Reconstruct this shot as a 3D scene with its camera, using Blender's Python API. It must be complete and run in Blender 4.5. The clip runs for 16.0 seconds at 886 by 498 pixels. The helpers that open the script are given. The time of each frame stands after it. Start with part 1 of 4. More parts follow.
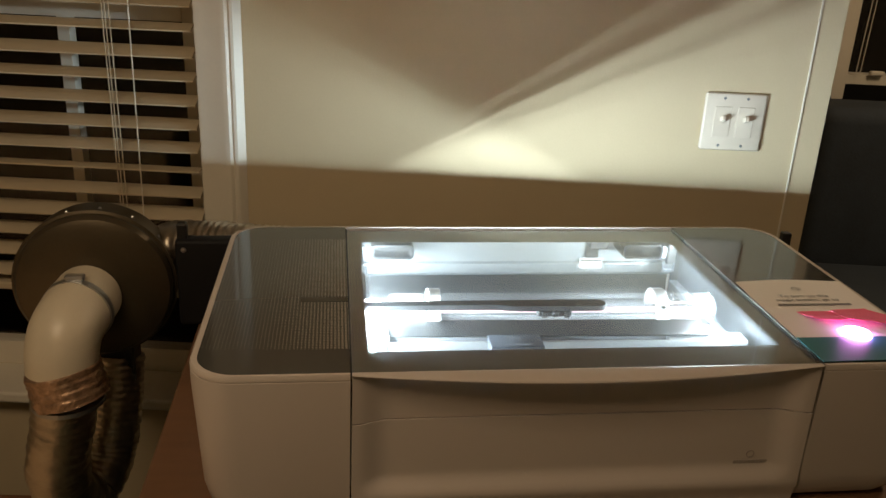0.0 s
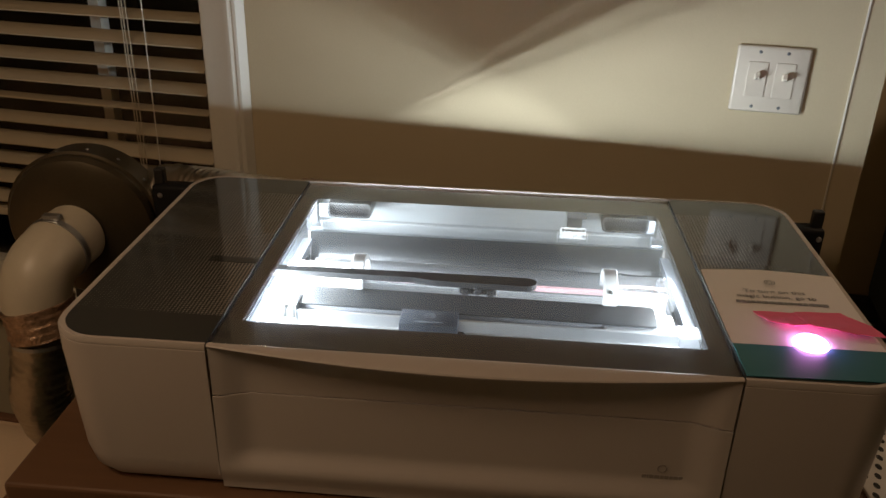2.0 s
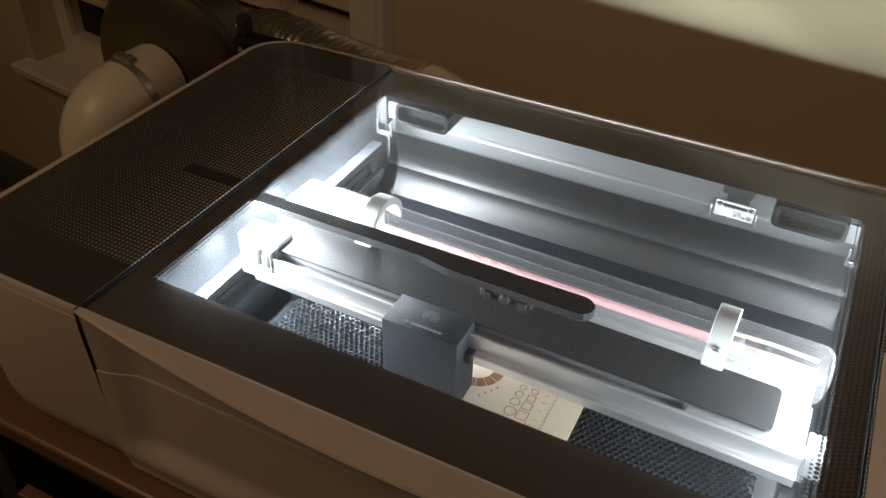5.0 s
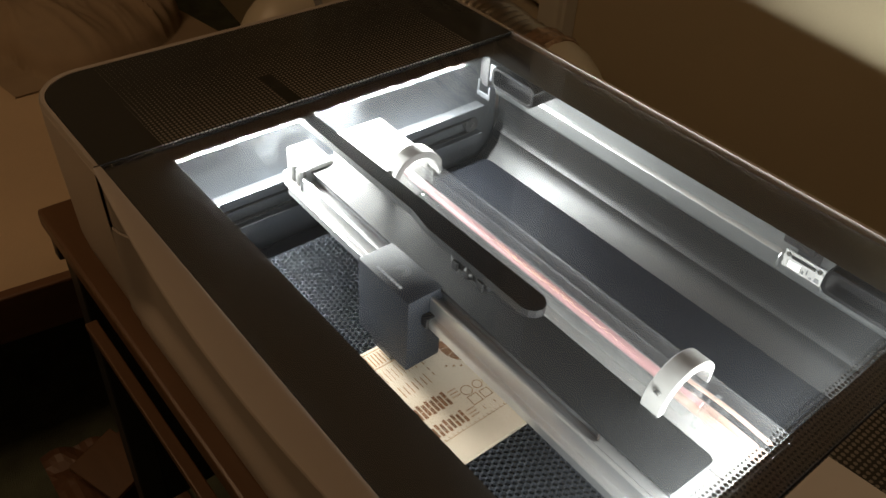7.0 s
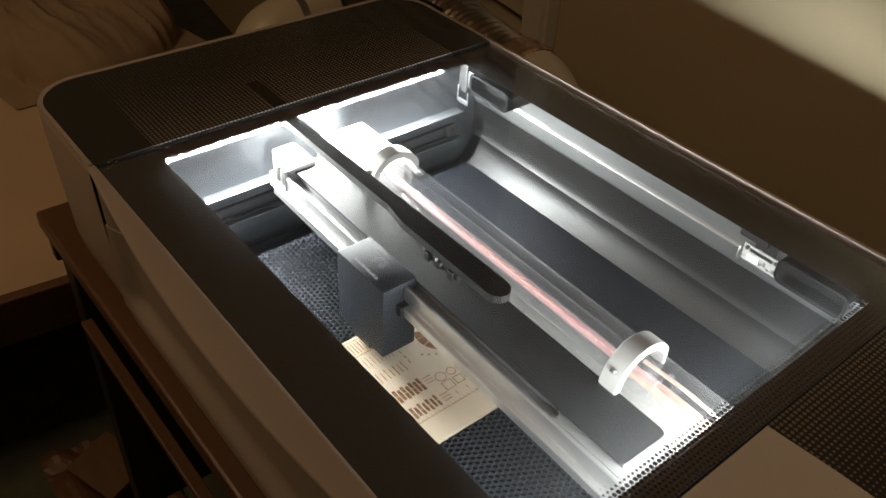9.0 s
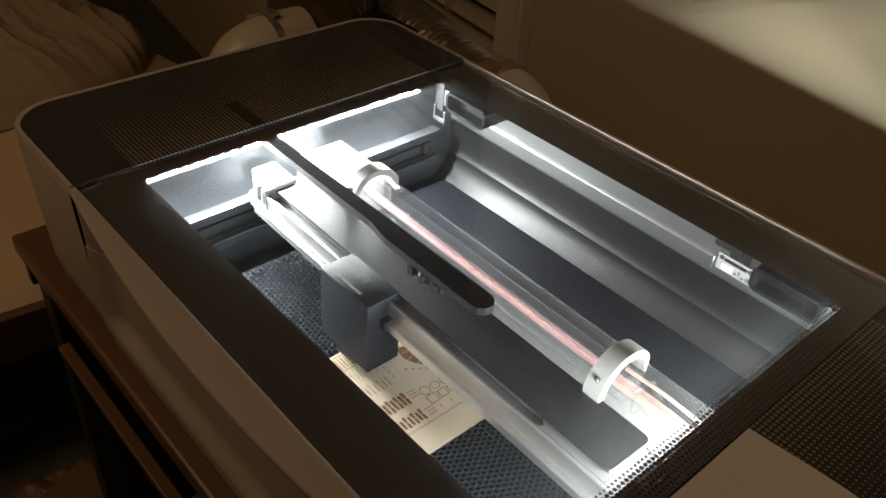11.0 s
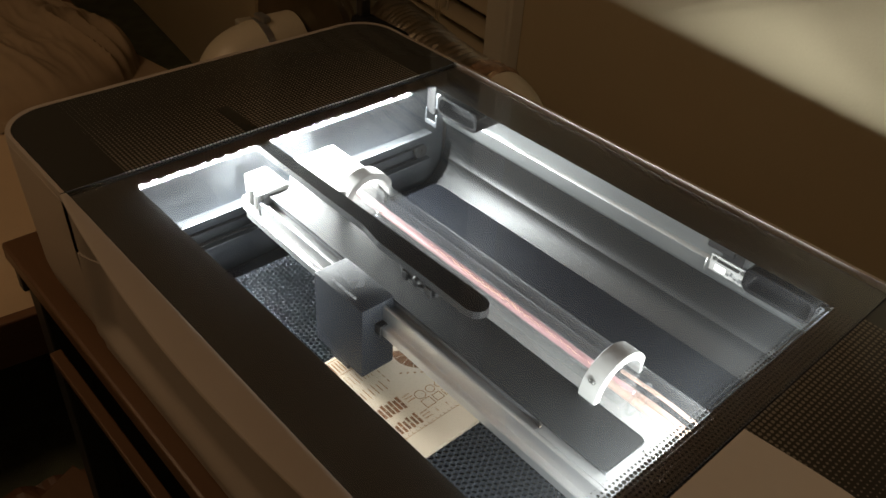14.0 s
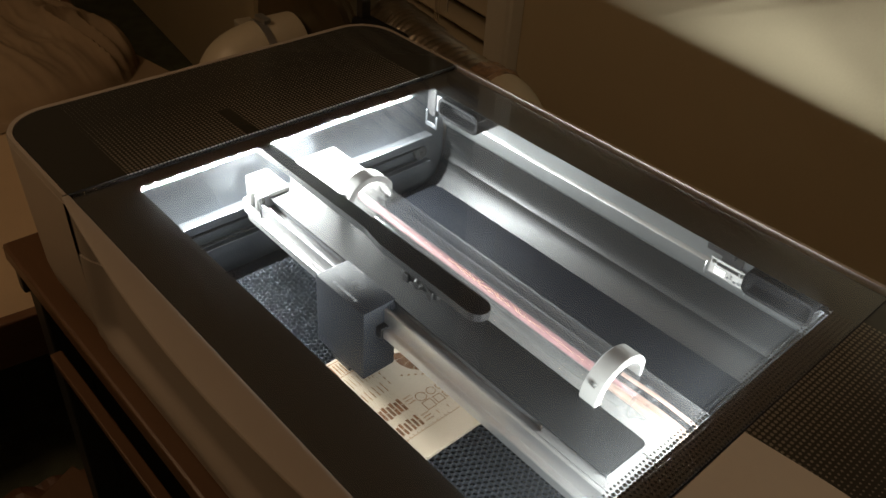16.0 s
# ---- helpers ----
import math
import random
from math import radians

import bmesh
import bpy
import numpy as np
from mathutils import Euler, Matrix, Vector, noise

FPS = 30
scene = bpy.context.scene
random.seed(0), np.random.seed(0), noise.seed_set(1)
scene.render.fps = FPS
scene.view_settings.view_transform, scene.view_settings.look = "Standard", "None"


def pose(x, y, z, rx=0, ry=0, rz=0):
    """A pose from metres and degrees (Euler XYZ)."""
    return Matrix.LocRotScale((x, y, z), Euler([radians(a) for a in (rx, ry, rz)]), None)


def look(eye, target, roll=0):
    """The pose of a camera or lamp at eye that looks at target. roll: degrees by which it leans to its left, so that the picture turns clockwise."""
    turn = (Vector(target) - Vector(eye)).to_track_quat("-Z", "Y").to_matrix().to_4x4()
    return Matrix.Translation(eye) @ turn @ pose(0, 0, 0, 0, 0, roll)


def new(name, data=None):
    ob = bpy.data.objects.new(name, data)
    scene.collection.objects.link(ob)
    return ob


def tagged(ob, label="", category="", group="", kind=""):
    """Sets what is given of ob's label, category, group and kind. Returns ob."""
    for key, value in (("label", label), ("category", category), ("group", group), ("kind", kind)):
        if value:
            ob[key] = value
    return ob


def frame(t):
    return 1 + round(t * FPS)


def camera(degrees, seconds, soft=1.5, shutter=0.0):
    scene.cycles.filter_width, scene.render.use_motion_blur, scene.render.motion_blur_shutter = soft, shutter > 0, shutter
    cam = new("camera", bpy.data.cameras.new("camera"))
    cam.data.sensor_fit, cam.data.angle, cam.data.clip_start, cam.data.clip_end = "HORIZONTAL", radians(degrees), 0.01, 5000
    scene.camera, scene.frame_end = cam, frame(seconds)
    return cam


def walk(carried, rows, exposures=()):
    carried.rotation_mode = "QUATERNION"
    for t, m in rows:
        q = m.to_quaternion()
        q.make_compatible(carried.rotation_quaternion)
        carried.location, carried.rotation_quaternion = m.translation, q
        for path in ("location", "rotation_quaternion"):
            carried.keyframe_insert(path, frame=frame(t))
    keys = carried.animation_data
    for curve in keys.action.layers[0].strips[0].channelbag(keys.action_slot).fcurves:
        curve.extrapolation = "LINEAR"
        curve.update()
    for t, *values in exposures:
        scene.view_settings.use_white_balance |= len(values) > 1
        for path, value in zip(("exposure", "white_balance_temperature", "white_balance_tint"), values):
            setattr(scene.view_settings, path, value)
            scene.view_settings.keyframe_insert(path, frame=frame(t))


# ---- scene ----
cam = camera(55.8, 16.0)
PATH = [
    (0, (0.173, -0.864, 1.434), (0.428, 0.991, 0.731), 2.7),
    (0.5, (0.274, -0.736, 1.441), (0.408, 1.125, 0.719), 2.6),
    (1, (0.435, -0.728, 1.444), (0.435, 1.101, 0.633), 2.1),
    (1.5, (0.513, -0.763, 1.451), (0.394, 1.043, 0.6), 1.5),
    (2, (0.509, -0.773, 1.45), (0.381, 1.031, 0.597), 1.5),
    (2.5, (0.51, -0.768, 1.449), (0.382, 1.037, 0.597), 1.4),
    (3, (0.529, -0.747, 1.448), (0.389, 1.056, 0.593), 1.2),
    (3.5, (0.525, -0.694, 1.436), (0.334, 1.09, 0.553), 0.9),
    (4, (0.49, -0.587, 1.427), (0.278, 1.183, 0.519), 0.7),
    (4.5, (0.54, -0.464, 1.411), (0.147, 1.088, 0.212), -0.5),
    (4.7, (0.598, -0.402, 1.41), (0.08, 1.099, 0.195), 0.3),
    (6.8, (0.882, -0.155, 1.406), (-0.286, 0.833, 0.117), 3.1),
    (7, (0.87, -0.17, 1.4), (-0.278, 0.851, 0.119), 4.1),
    (7.5, (0.894, -0.16, 1.405), (-0.282, 0.825, 0.122), 3.0),
    (8, (0.899, -0.169, 1.406), (-0.273, 0.827, 0.127), 3.3),
    (8.5, (0.902, -0.176, 1.407), (-0.269, 0.84, 0.143), 3.7),
    (9, (0.924, -0.181, 1.412), (-0.247, 0.852, 0.163), 3.8),
    (11.5, (0.928, -0.198, 1.412), (-0.221, 0.913, 0.209), 4.2),
    (12, (0.931, -0.199, 1.416), (-0.214, 0.909, 0.208), 4.1),
    (12.5, (0.928, -0.201, 1.413), (-0.216, 0.915, 0.211), 4.2),
    (13, (0.925, -0.197, 1.414), (-0.218, 0.917, 0.21), 4.1),
    (13.5, (0.923, -0.198, 1.416), (-0.214, 0.921, 0.209), 4.3),
    (14, (0.923, -0.199, 1.413), (-0.216, 0.925, 0.214), 4.2),
    (14.5, (0.923, -0.196, 1.411), (-0.222, 0.928, 0.216), 4.1),
    (15, (0.92, -0.195, 1.412), (-0.224, 0.928, 0.216), 4.1),
    (15.5, (0.918, -0.195, 1.416), (-0.222, 0.924, 0.213), 4.1),
    (16, (0.921, -0.202, 1.417), (-0.214, 0.926, 0.217), 4.4),
]
walk(cam, [(t, look(eye, target, roll)) for t, eye, target, roll in PATH],
     [(0, 0.2, 6100, 4), (0.6, 0.0, 6150, 6), (1.5, -0.35, 6300, 12), (3.5, -0.7, 6400, 12), (4.7, -0.85, 6500, 12), (6.8, -1.35, 7300, 13), (9.2, -1.35, 7300, 13), (11.3, -1.4, 7150, 12), (16, -1.4, 7150, 12)])

# ---- world, lamps ----
TOP = 0.95            # top of the laser cutter's glass
world = bpy.data.worlds.new("night")
scene.world = world
world.use_nodes = True
bg = world.node_tree.nodes["Background"]
bg.inputs[0].default_value = (0.6, 0.55, 0.5, 1)
bg.inputs[1].default_value = 0.004


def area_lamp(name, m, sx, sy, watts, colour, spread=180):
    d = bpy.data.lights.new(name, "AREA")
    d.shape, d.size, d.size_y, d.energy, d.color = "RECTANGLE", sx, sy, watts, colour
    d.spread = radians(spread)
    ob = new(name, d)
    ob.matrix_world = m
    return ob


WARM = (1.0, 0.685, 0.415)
COOL = (0.84, 0.95, 1.0)
# Out of view: no fixture is seen, its place is chosen for warm room light.
area_lamp("unseen_room_lamp", look((-0.5, -0.85, 2.35), (-0.5, -0.8, 0)), 0.7, 0.7, 15.0, WARM)
# Unseen as well; assumed from the lit window frame in the next room.
area_lamp("next_room_lamp", look((2.3, 0.75, 2.38), (2.2, 1.0, 0)), 0.4, 0.4, 11, WARM)


# ---- materials ----
def material(name):
    m = bpy.data.materials.new(name)
    m.use_nodes = True
    nt = m.node_tree
    return m, nt, nt.nodes["Principled BSDF"]


def node(nt, kind, **values):
    n = nt.nodes.new(kind)
    for k, v in values.items():
        n.inputs[k.replace("_", " ")].default_value = v
    return n


def surface(name, colour, rough=0.5, metal=0.0, vary=0.12, scale=8.0, fine=120.0, bump=0.15, depth=0.002, stretch=(1, 1, 1), coat=0.0, spec=0.5):
    """Colour varied at two scales, with fine relief."""
    m, nt, p = material(name)
    tc = nt.nodes.new("ShaderNodeTexCoord")
    mp = nt.nodes.new("ShaderNodeMapping")
    mp.inputs["Scale"].default_value = stretch
    nt.links.new(tc.outputs["Object"], mp.inputs[0])
    n1 = node(nt, "ShaderNodeTexNoise", Scale=scale, Detail=6.0, Roughness=0.6)
    n2 = node(nt, "ShaderNodeTexNoise", Scale=fine, Detail=3.0)
    for n in (n1, n2):
        nt.links.new(mp.outputs[0], n.inputs["Vector"])
    mix = nt.nodes.new("ShaderNodeMath")
    mix.operation = "MULTIPLY_ADD"
    mix.inputs[1].default_value = 0.35
    nt.links.new(n2.outputs[0], mix.inputs[0])
    nt.links.new(n1.outputs[0], mix.inputs[2])
    ramp = nt.nodes.new("ShaderNodeValToRGB")
    ramp.color_ramp.elements[0].position, ramp.color_ramp.elements[1].position = 0.35, 1.0
    lo = [c * (1 - vary) for c in colour]
    hi = [min(1, c * (1 + vary)) for c in colour]
    ramp.color_ramp.elements[0].color, ramp.color_ramp.elements[1].color = (*lo, 1), (*hi, 1)
    nt.links.new(mix.outputs[0], ramp.inputs[0])
    nt.links.new(ramp.outputs[0], p.inputs["Base Color"])
    r = nt.nodes.new("ShaderNodeMapRange")
    r.inputs["To Min"].default_value, r.inputs["To Max"].default_value = max(0, rough - 0.1 * (1 - metal) - 0.04), min(1, rough + 0.1)
    nt.links.new(n1.outputs[0], r.inputs[0])
    nt.links.new(r.outputs[0], p.inputs["Roughness"])
    p.inputs["Metallic"].default_value = metal
    p.inputs["Coat Weight"].default_value = coat
    p.inputs["Specular IOR Level"].default_value = spec
    if bump:
        b = node(nt, "ShaderNodeBump", Strength=bump, Distance=depth)
        nt.links.new(n2.outputs[0], b.inputs["Height"])
        nt.links.new(b.outputs[0], p.inputs["Normal"])
    return m


def clear_glass(name, tint=(1, 1, 1), ior=1.45, rough=0.0, body=0.0):
    """Thin clear pane: lets light straight through, gloss by Fresnel."""
    m, nt, p = material(name)
    nt.nodes.remove(p)
    out = nt.nodes["Material Output"]
    tr = nt.nodes.new("ShaderNodeBsdfTransparent")
    tr.inputs[0].default_value = (*tint, 1)
    gl = node(nt, "ShaderNodeBsdfGlossy", Roughness=rough)
    lw = node(nt, "ShaderNodeLayerWeight", Blend=0.5)
    pw = nt.nodes.new("ShaderNodeMath")
    pw.operation = "POWER"
    nt.links.new(lw.outputs["Facing"], pw.inputs[0])
    pw.inputs[1].default_value = 4.0
    fr = nt.nodes.new("ShaderNodeMath")
    fr.operation = "MULTIPLY_ADD"
    nt.links.new(pw.outputs[0], fr.inputs[0])
    fr.inputs[1].default_value, fr.inputs[2].default_value = 0.7, (ior - 1) ** 2 / (ior + 1) ** 2
    mx = nt.nodes.new("ShaderNodeMixShader")
    nt.links.new(fr.outputs[0], mx.inputs[0])
    nt.links.new(tr.outputs[0], mx.inputs[1])
    nt.links.new(gl.outputs[0], mx.inputs[2])
    last = mx
    if body:
        df = nt.nodes.new("ShaderNodeBsdfDiffuse")
        df.inputs[0].default_value = (0.9, 0.92, 0.95, 1)
        m2 = nt.nodes.new("ShaderNodeMixShader")
        m2.inputs[0].default_value = body
        nt.links.new(mx.outputs[0], m2.inputs[1])
        nt.links.new(df.outputs[0], m2.inputs[2])
        last = m2
    nt.links.new(last.outputs[0], out.inputs[0])
    return m


def glow(name, colour, strength):
    m, nt, p = material(name)
    p.inputs["Base Color"].default_value = (*colour, 1)
    p.inputs["Emission Color"].default_value = (*colour, 1)
    p.inputs["Emission Strength"].default_value = strength
    return m


WALL = surface("wall_paint", (0.56, 0.475, 0.32), 0.92, vary=0.05, scale=3, fine=260, bump=0.25, depth=0.001)
WHITE_TRIM = surface("trim_paint", (0.72, 0.68, 0.58), 0.4, vary=0.05, bump=0.05)
SLAT = surface("blind_slat", (0.55, 0.475, 0.34), 0.42, vary=0.08, scale=20, stretch=(0.3, 1, 1), bump=0.05)
SHELL = surface("shell_plastic", (0.5, 0.445, 0.4), 0.45, vary=0.04, scale=5, fine=900, bump=0.12, depth=0.0004)
SHELL_DARK = surface("shell_groove", (0.10, 0.09, 0.08), 0.6)
FRIT_SIDE = surface("printed_glass", (0.035, 0.037, 0.034), 0.09, vary=0.1, bump=0)
BLACK = surface("black_plastic", (0.012, 0.012, 0.013), 0.45, vary=0.2, bump=0.1, depth=0.0004)
BLACK_METAL = surface("black_metal", (0.035, 0.035, 0.034), 0.45, vary=0.3, bump=0.1)
HEAD_GREY = surface("head_plastic", (0.02, 0.0225, 0.028), 0.6, vary=0.08, fine=900, bump=0.1, depth=0.0003)
PLATE = surface("gantry_plate", (0.012, 0.0125, 0.013), 0.45, vary=0.15, fine=700, bump=0.1, depth=0.0003)
ALU = surface("brushed_aluminium", (0.42, 0.425, 0.43), 0.3, 0.85, 0.06, 10, 300, 0.12, 0.0005, (0.08, 1, 1))
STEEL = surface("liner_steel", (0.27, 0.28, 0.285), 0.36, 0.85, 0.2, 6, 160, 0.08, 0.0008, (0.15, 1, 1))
# liner_steel toned down, to offset strong lamp light on the side metal.
DIMMED_STEEL = surface("dimmed_steel", (0.15, 0.16, 0.175), 0.34, 0.85, 0.25, 9, 160, 0.1, 0.0008)
# liner_steel made darker: the lower sheet's dark reflections are put into colour.
SHADED_STEEL = surface("shaded_steel", (0.04, 0.041, 0.042), 0.46, 0.9, 0.2, 5, 160, 0.05, 0.0006, (0.2, 1, 1))
COMB = surface("honeycomb_steel", (0.11, 0.12, 0.14), 0.4, 0.7, 0.25, 9, 200, 0.05)
BLOCK = surface("grey_plastic", (0.09, 0.093, 0.1), 0.5, vary=0.08, bump=0.05)
COPPER = surface("copper_rod", (0.6, 0.42, 0.35), 0.3, 0.6, 0.1)
CLAMP = surface("clamp_plastic", (0.28, 0.28, 0.275), 0.45, vary=0.05, bump=0.05)
WHITE_PLASTIC = surface("white_plastic", (0.8, 0.8, 0.78), 0.4, vary=0.04, bump=0.04)
TRAY = surface("tray_steel", (0.008, 0.009, 0.0115), 0.36, 0.0, 0.25, 12, 300, 0.1, 0.0005)
TABLE = surface("table_top", (0.15, 0.078, 0.04), 0.4, vary=0.25, scale=6, fine=70, bump=0.08, stretch=(0.15, 1, 1))
CARPET = surface("carpet", (0.11, 0.125, 0.085), 0.95, vary=0.5, scale=14, fine=400, bump=0.8, depth=0.006)
SHEET = surface("bed_sheet", (0.72, 0.55, 0.37), 0.85, vary=0.08, scale=4, fine=300, bump=0.3, depth=0.002)
BLANKET = surface("fleece_blanket", (0.42, 0.32, 0.22), 0.95, vary=0.12, scale=9, fine=700, bump=0.3, depth=0.002)
BED_WOOD = surface("bed_wood", (0.16, 0.08, 0.045), 0.5, vary=0.3, scale=6, stretch=(1, 0.12, 1))
BRONZE = surface("fan_casing", (0.115, 0.094, 0.062), 0.34, 0.75, 0.15, 8, 200, 0.08)
FOIL = surface("duct_foil", (0.5, 0.45, 0.37), 0.3, 1.0, 0.15, 25, 120, 0.5, 0.003)
ELBOW = surface("elbow_plastic", (0.6, 0.54, 0.42), 0.4, vary=0.06, bump=0.05)
TAPE = surface("foil_tape", (0.45, 0.3, 0.2), 0.35, 0.7, 0.6, 60, 160, 0.6, 0.004)
CARD = surface("card_paper", (0.82, 0.79, 0.75), 0.6, vary=0.03, bump=0.05)
TEAL = surface("teal_print", (0.03, 0.17, 0.19), 0.5, vary=0.05, bump=0.05)
PINK = surface("pink_paper", (0.86, 0.15, 0.28), 0.7, vary=0.08, bump=0.1)
INK = surface("grey_ink", (0.22, 0.22, 0.22), 0.6, vary=0.05, bump=0)
HEAD_PRINT = surface("grey_print", (0.1, 0.105, 0.11), 0.5, vary=0.05, bump=0)
MARK = surface("faint_print", (0.32, 0.285, 0.255), 0.5, vary=0.05, bump=0)
SWITCH = surface("switch_plastic", (0.66, 0.6, 0.5), 0.4, vary=0.04, bump=0.04)
PRINT = surface("light_print", (0.17, 0.18, 0.19), 0.5, vary=0.05, bump=0)
PLY = surface("maple_ply", (0.5, 0.41, 0.31), 0.55, vary=0.12, scale=9, fine=120, bump=0.1, stretch=(0.2, 1.4, 1))
CHAR = surface("engraved_char", (0.17, 0.07, 0.025), 0.8, vary=0.5, scale=120, bump=0.3)
SCORE = surface("scored_line", (0.24, 0.12, 0.05), 0.8, vary=0.4, scale=120, bump=0.2)
NIGHT = surface("night_outside", (0.006, 0.005, 0.004), 0.9, bump=0)
PLASTER = surface("ceiling_paint", (0.7, 0.66, 0.58), 0.8, vary=0.04)
BOX_BLACK = surface("matt_black_plastic", (0.009, 0.009, 0.01), 0.6, vary=0.2, bump=0.1, depth=0.0004)
for dull, level in ((WALL, 0.1), (BOX_BLACK, 0.2), (HEAD_GREY, 0.12), (PLATE, 0.14), (TRAY, 0.12)):
    for shader_node in dull.node_tree.nodes:
        if shader_node.type == "BSDF_PRINCIPLED":
            shader_node.inputs["Specular IOR Level"].default_value = level
GLOSS_BLACK = surface("glossy_black_plastic", (0.006, 0.006, 0.0065), 0.2, vary=0.2, bump=0)
GLASS = clear_glass("pane_glass")
TUBE_GLASS = clear_glass("tube_glass", (0.97, 0.975, 0.98), 1.5, 0.02, 0.022)
LID_GLASS = clear_glass("lid_glass")
lid_nodes = LID_GLASS.node_tree
lid_out = [n for n in lid_nodes.nodes if n.type == "OUTPUT_MATERIAL"][0]
lid_clear = lid_out.inputs[0].links[0].from_socket
# Translucent share added to the pane, for the pale haze over the window.
haze = lid_nodes.nodes.new("ShaderNodeBsdfTranslucent")
haze.inputs[0].default_value = (0.85, 0.9, 0.95, 1)
haze_mix = lid_nodes.nodes.new("ShaderNodeMixShader")
haze_mix.inputs[0].default_value = 0.0055
lid_nodes.links.new(lid_clear, haze_mix.inputs[1])
lid_nodes.links.new(haze.outputs[0], haze_mix.inputs[2])
lid_nodes.links.new(haze_mix.outputs[0], lid_out.inputs[0])
LED = glow("led_chip", COOL, 16000)
LED_DIM = glow("weaker_led_chip", COOL, 4800)
LED_TILT = (53, 30)   # degrees by which the lamps of the two strips look down
BUTTON = glow("button_glow", (1.0, 0.32, 0.95), 55)
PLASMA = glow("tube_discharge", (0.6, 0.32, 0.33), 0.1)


# ---- building blocks ----
def part(name, bm, mat, parent=None, label=""):
    me = bpy.data.meshes.new(name)
    bm.normal_update()
    bm.to_mesh(me)
    bm.free()
    me.materials.append(mat)
    ob = new(name, me)
    if parent is not None:
        ob.parent = parent
    if label:
        ob["label"] = label
    return ob


def smooth(ob, angle=40):
    for f in ob.data.polygons:
        f.use_smooth = True
    ob.data.set_sharp_from_angle(angle=radians(angle))
    return ob


def thing(name, label, category, group="", kind=""):
    return tagged(new(name), label, category, group, kind)


def box(bm, x0, x1, y0, y1, z0, z1, bevel=0.0, seg=2, m=None):
    r = bmesh.ops.create_cube(bm, size=1)
    vs = r["verts"]
    for v in vs:
        v.co = Vector(((x0 + x1) / 2 + v.co.x * (x1 - x0), (y0 + y1) / 2 + v.co.y * (y1 - y0), (z0 + z1) / 2 + v.co.z * (z1 - z0)))
    if bevel:
        es = {e for v in vs for e in v.link_edges}
        r = bmesh.ops.bevel(bm, geom=list(es), offset=bevel, segments=seg, profile=0.5, affect="EDGES")
        vs = list({v for f in r["faces"] for v in f.verts} | {v for v in vs if v.is_valid})
    if m is not None:
        bmesh.ops.transform(bm, matrix=m, verts=vs)
    return bm


def boxes(*specs):
    bm = bmesh.new()
    for s in specs:
        box(bm, *s)
    return bm


def prism(bm, pts, z0, z1):
    """An outline in x, y raised from z0 to z1."""
    a = [bm.verts.new((x, y, z0)) for x, y in pts]
    b = [bm.verts.new((x, y, z1)) for x, y in pts]
    bm.faces.new(list(reversed(a)))
    bm.faces.new(b)
    for i in range(len(pts)):
        j = (i + 1) % len(pts)
        bm.faces.new((a[i], a[j], b[j], b[i]))
    return bm


def extrude_x(bm, pts, x0, x1):
    """An outline in y, z drawn out along x."""
    a = [bm.verts.new((x0, y, z)) for y, z in pts]
    b = [bm.verts.new((x1, y, z)) for y, z in pts]
    bm.faces.new(a)
    bm.faces.new(list(reversed(b)))
    for i in range(len(pts)):
        j = (i + 1) % len(pts)
        bm.faces.new((b[i], b[j], a[j], a[i]))
    bmesh.ops.recalc_face_normals(bm, faces=bm.faces)
    return bm


def rounded(x0, x1, y0, y1, r, seg=8, corners=(1, 1, 1, 1)):
    """Counter-clockwise outline with round corners (front left, front right, back right, back left)."""
    pts = []
    for k, (cx, cy, a0) in enumerate(((x0, y0, 180), (x1, y0, 270), (x1, y1, 0), (x0, y1, 90))):
        if not corners[k]:
            pts.append((cx, cy))
            continue
        ox, oy = cx + (r if k in (0, 3) else -r), cy + (r if k in (0, 1) else -r)
        for i in range(seg + 1):
            a = radians(a0 + 90 * i / seg)
            pts.append((ox + r * math.cos(a), oy + r * math.sin(a)))
    return pts


def sweep(bm, path, radius, seg=16, caps=True, shape=None):
    """A round tube along points; radius a number or one for each point."""
    rings, up = [], Vector((0, 0, 1))
    path = [Vector(p) for p in path]
    side = None
    for i, p in enumerate(path):
        d = (path[min(i + 1, len(path) - 1)] - path[max(i - 1, 0)]).normalized()
        if side is None:
            side = d.cross(up if abs(d.z) < 0.9 else Vector((0, 1, 0))).normalized()
        side = (side - d * side.dot(d)).normalized()
        other = d.cross(side)
        r = radius[i] if isinstance(radius, (list, tuple)) else radius
        rings.append([bm.verts.new(p + (side * math.cos(2 * math.pi * k / seg) + other * math.sin(2 * math.pi * k / seg)) * r) for k in range(seg)])
    for a, b in zip(rings, rings[1:]):
        for k in range(seg):
            bm.faces.new((a[k], a[(k + 1) % seg], b[(k + 1) % seg], b[k]))
    if caps:
        bm.faces.new(rings[0])
        bm.faces.new(list(reversed(rings[-1])))
    bmesh.ops.recalc_face_normals(bm, faces=bm.faces)
    return bm


def lathe(bm, profile, m, seg=48):
    """Profile of (radius, height) turned about its axis, then moved by m."""
    rings = []
    for r, h in profile:
        rings.append([bm.verts.new(m @ Vector((r * math.cos(2 * math.pi * k / seg), r * math.sin(2 * math.pi * k / seg), h))) for k in range(seg)] if r > 1e-6 else [bm.verts.new(m @ Vector((0, 0, h)))])
    for a, b in zip(rings, rings[1:]):
        for k in range(seg):
            j = (k + 1) % seg
            vs = [a[k % len(a)], a[j % len(a)], b[j % len(b)], b[k % len(b)]]
            vs = list(dict.fromkeys(vs))
            if len(vs) > 2:
                bm.faces.new(vs)
    bmesh.ops.recalc_face_normals(bm, faces=bm.faces)
    return bm


